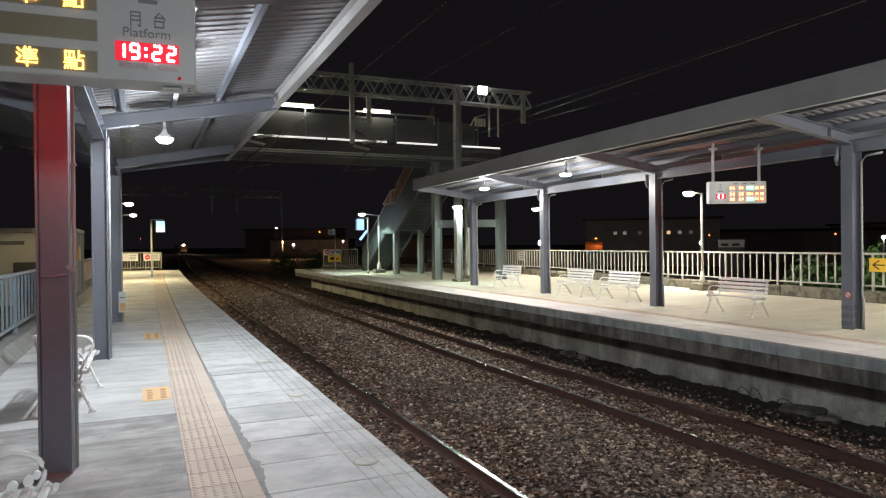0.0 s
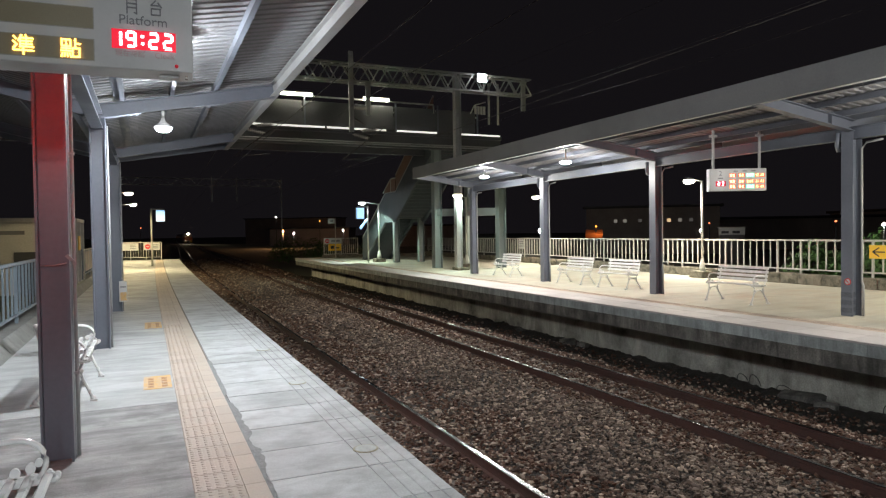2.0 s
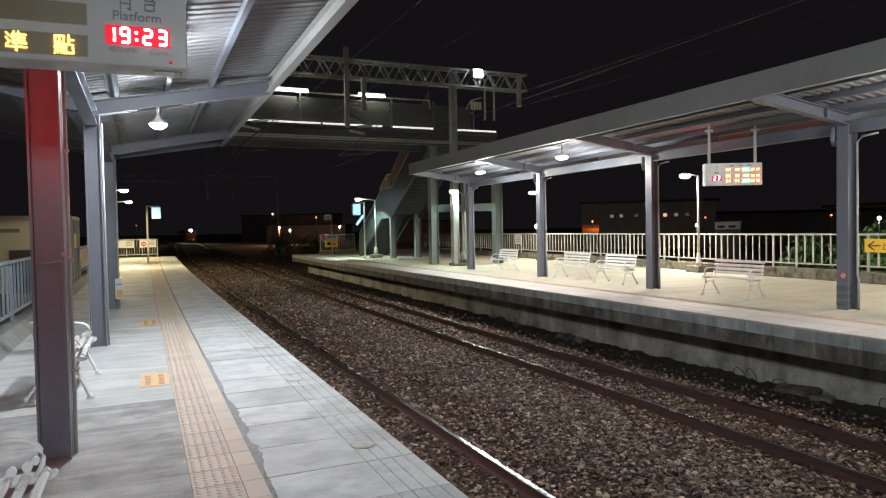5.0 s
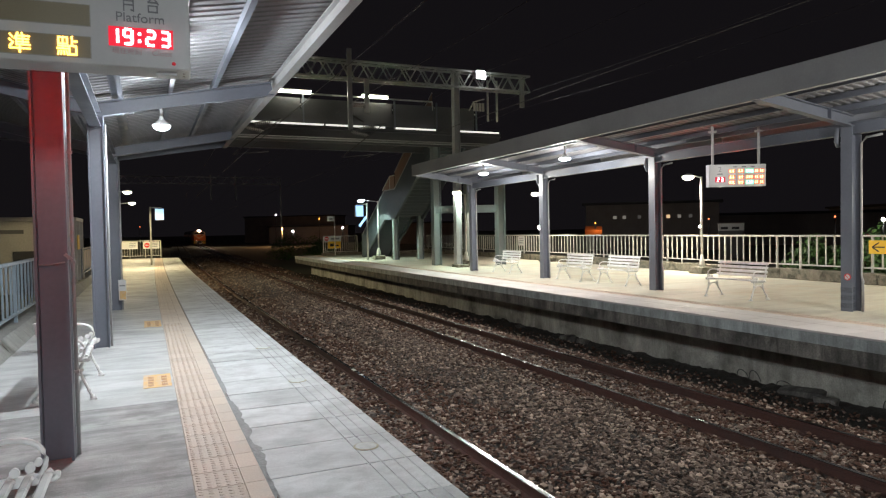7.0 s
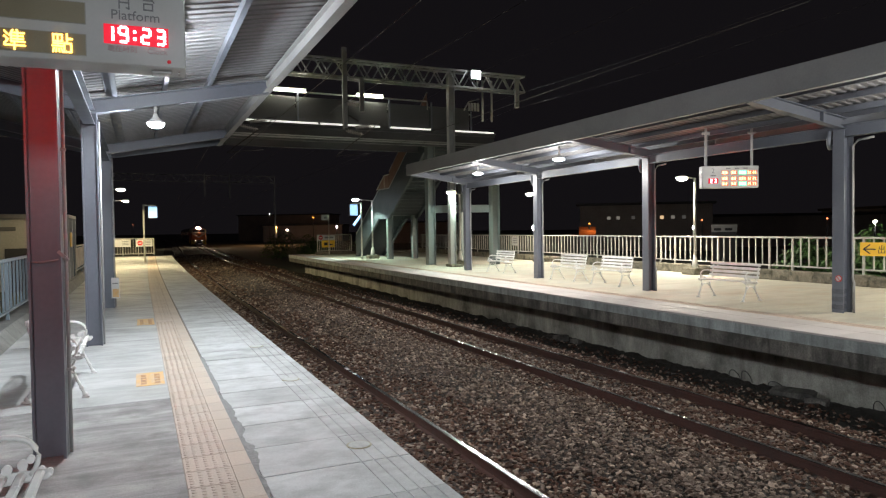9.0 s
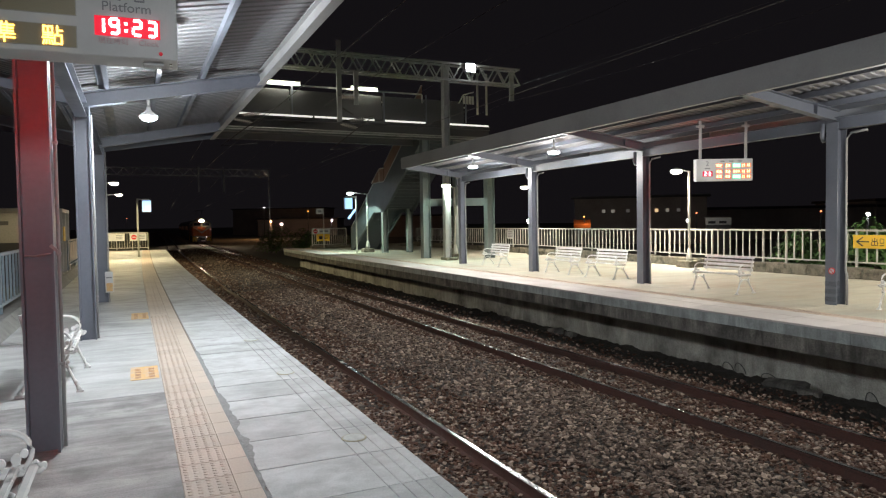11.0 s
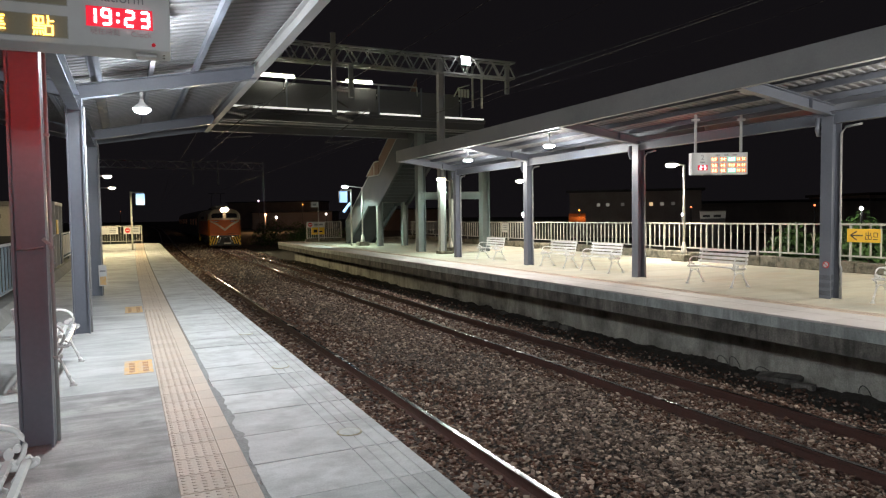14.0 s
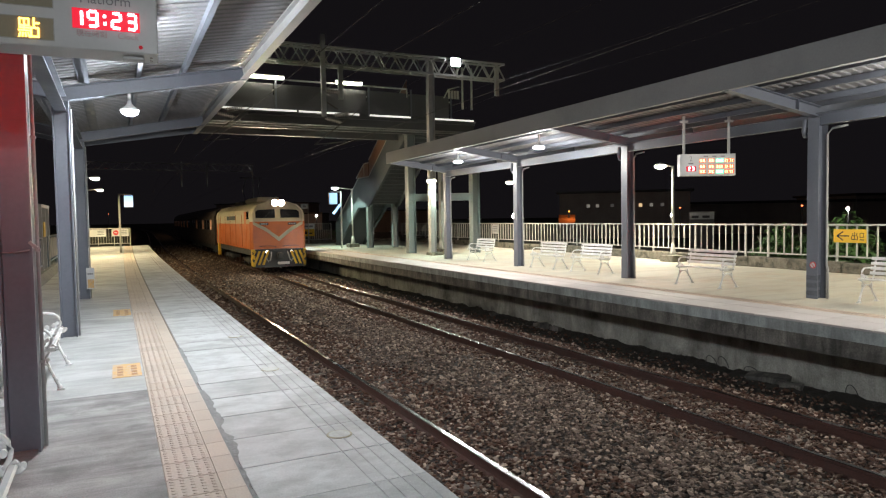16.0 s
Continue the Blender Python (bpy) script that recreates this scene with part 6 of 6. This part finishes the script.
def build_bush(x, y, z, rad, hgt, n, seed):
    """A leafy shrub: stems and many broad leaves."""
    b = thing("shrub", "green leafy shrub behind the railing", "shrub", pose(x, y, z))
    rng = random.Random(seed)
    bm = bmesh.new()
    for k in range(7):
        a = rng.uniform(0, 6.28)
        tube(bm, [(0, 0, 0), (rad * 0.3 * math.cos(a), rad * 0.3 * math.sin(a), hgt * 0.5), (rad * 0.6 * math.cos(a), rad * 0.6 * math.sin(a), hgt * 0.9)], 0.03, 5, r1=0.01)
    part("stems", bm, M_KERB, b)
    vs, fs = [], []
    for k in range(n):
        a, u, w = rng.uniform(0, 6.28), rng.random() ** 0.6, rng.random()
        r = rad * u * (1 - 0.35 * w) * rng.uniform(0.75, 1.1)
        p = Vector((r * math.cos(a), r * math.sin(a), hgt * (0.12 + 0.88 * w * (1.15 - 0.45 * u))))
        d = Vector((math.cos(a) + rng.uniform(-0.6, 0.6), math.sin(a) + rng.uniform(-0.6, 0.6), rng.uniform(-0.9, 0.35))).normalized()
        s = d.cross(Vector((0, 0, 1))).normalized()
        L, W = rng.uniform(0.14, 0.30), rng.uniform(0.05, 0.10)
        nrm = s.cross(d)
        i = len(vs)
        vs += [p, p + d * L * 0.45 + s * W + nrm * 0.03, p + d * L - nrm * 0.05, p + d * L * 0.45 - s * W + nrm * 0.03, p + d * L * 0.5]
        fs += [(i, i + 1, i + 4), (i + 1, i + 2, i + 4), (i + 2, i + 3, i + 4), (i + 3, i, i + 4)]
    me = bpy.data.meshes.new("leaves")
    me.from_pydata([tuple(v) for v in vs], [], fs)
    me.materials.append(M_LEAF)
    ob = new("leaves", me)
    ob.parent = b


def build_greenery():
    for i, (x, y, r, h) in enumerate(((18.6, 14.0, 1.1, 2.4), (18.5, 11.8, 1.3, 2.7), (18.4, 9.5, 1.2, 2.6), (18.4, 7.2, 1.2, 2.5), (18.9, 12.9, 1.0, 2.5))):
        build_bush(x, y, -1.3, r, h, 1500, i)
    for i, (x, y, r, h) in enumerate(((13, 70, 2.0, 2.2), (15, 62, 2.0, 2.0), (18, 78, 2.5, 2.5), (21, 66, 2.2, 2.2), (17.5, 90, 3.0, 3.0))):
        build_bush(x, y, -1.3, r, h, 900, i + 20)


def build_stones():
    """Loose ballast stones, each an uneven lump."""
    rng = np.random.RandomState(3)
    base = np.array([(0, 0, 1), (0.9, 0, 0.35), (0.25, 0.85, 0.4), (-0.75, 0.5, 0.3), (-0.7, -0.55, 0.4), (0.3, -0.9, 0.35), (0, 0, -0.7)], float)
    tri = np.array([(0, 1, 2), (0, 2, 3), (0, 3, 4), (0, 4, 5), (0, 5, 1), (6, 2, 1), (6, 3, 2), (6, 4, 3), (6, 5, 4), (6, 1, 5)])
    V, F, off = [], [], 0
    xs = [1.2, 1.7, 2.2, 2.99, 3.8, 4.5, 5.2, 5.9, 6.6, 7.28, 8.0, 8.6, 9.0, 9.6]
    zs = [-1.18, -1.17, -1.16, -1.17, -1.14, -1.09, -1.06, -1.09, -1.14, -1.17, -1.15, -1.16, -1.13, -1.08]
    n = 0
    for ya, yb, dens in ((-7, 2.6, 110), (2.6, 9, 620), (9, 16, 360), (16, 28, 170), (28, 45, 70), (45, 85, 30)):
        cnt = int((yb - ya) * 7.4 * dens)
        x = rng.uniform(1.75, 9.15, cnt)
        y = rng.uniform(ya, yb, cnt)
        keep = np.ones(cnt, bool)
        for c in (XA, XB):
            for s in (-1, 1):
                keep &= np.abs(x - (c + s * 0.5675)) > 0.075
        keep &= ~((x > 8.6) & (rng.rand(cnt) < 0.72))
        x, y = x[keep], y[keep]
        cnt = len(x)
        size = rng.uniform(0.013, 0.033, cnt) * (1 + 0.5 * (rng.rand(cnt) < 0.12))
        if ya >= 9:
            size *= 1.12
        if ya >= 16:
            size *= 1.25
        if ya >= 45:
            size *= 1.5
        ang = rng.uniform(0, 6.283, (cnt, 3))
        P = base[None] * (1 + rng.uniform(-0.3, 0.3, (cnt, 7, 3))) * size[:, None, None] * np.array([1.25, 0.95, 0.75])
        ca, sa = np.cos(ang[:, 0])[:, None], np.sin(ang[:, 0])[:, None]
        P[..., 0], P[..., 1] = P[..., 0] * ca - P[..., 1] * sa, P[..., 0] * sa + P[..., 1] * ca
        tl = (ang[:, 1] - 3.14) * 0.22
        cb, sb = np.cos(tl)[:, None], np.sin(tl)[:, None]
        P[..., 1], P[..., 2] = P[..., 1] * cb - P[..., 2] * sb, P[..., 1] * sb + P[..., 2] * cb
        z = np.interp(x, xs, zs) + rng.uniform(-0.005, 0.03, cnt)
        bx = np.array([bend(v) for v in y])
        P += np.stack([x + bx, y, z], 1)[:, None, :]
        V.append(P.reshape(-1, 3))
        F.append((tri[None] + (np.arange(cnt) * 7)[:, None, None] + off).reshape(-1, 3))
        off += cnt * 7
    V, F = np.concatenate(V), np.concatenate(F)
    me = bpy.data.meshes.new("ballast_stones")
    me.from_pydata(V.tolist(), [], F.tolist())
    me.materials.append(M_STONE)
    me.materials.append(M_STONEG)
    cx = V[F[:, 0], 0] + 0.35 * np.sin(V[F[:, 0], 1] * 1.7) * np.sin(V[F[:, 0], 1] * 0.63)
    me.polygons.foreach_set("material_index", ((cx > 4.5) & (cx < 6.1)).astype(np.int32))
    tagged(new("ballast_stones", me), "loose grey-brown crushed stone between the rails", "ballast", "", "stuff")


build_ground()
build_rails()
FLOOR_L = build_left_platform()
build_right_platform()
build_canopies()
build_bridge()
build_stair()
build_gantry()
build_wires()
build_benches()
build_fences()
build_lamps()
MINUTE = build_signs()
build_floor_details()
build_cables()
build_rubble()
build_far()
build_greenery()
build_left_tiles(FLOOR_L)
build_stones()
motions()
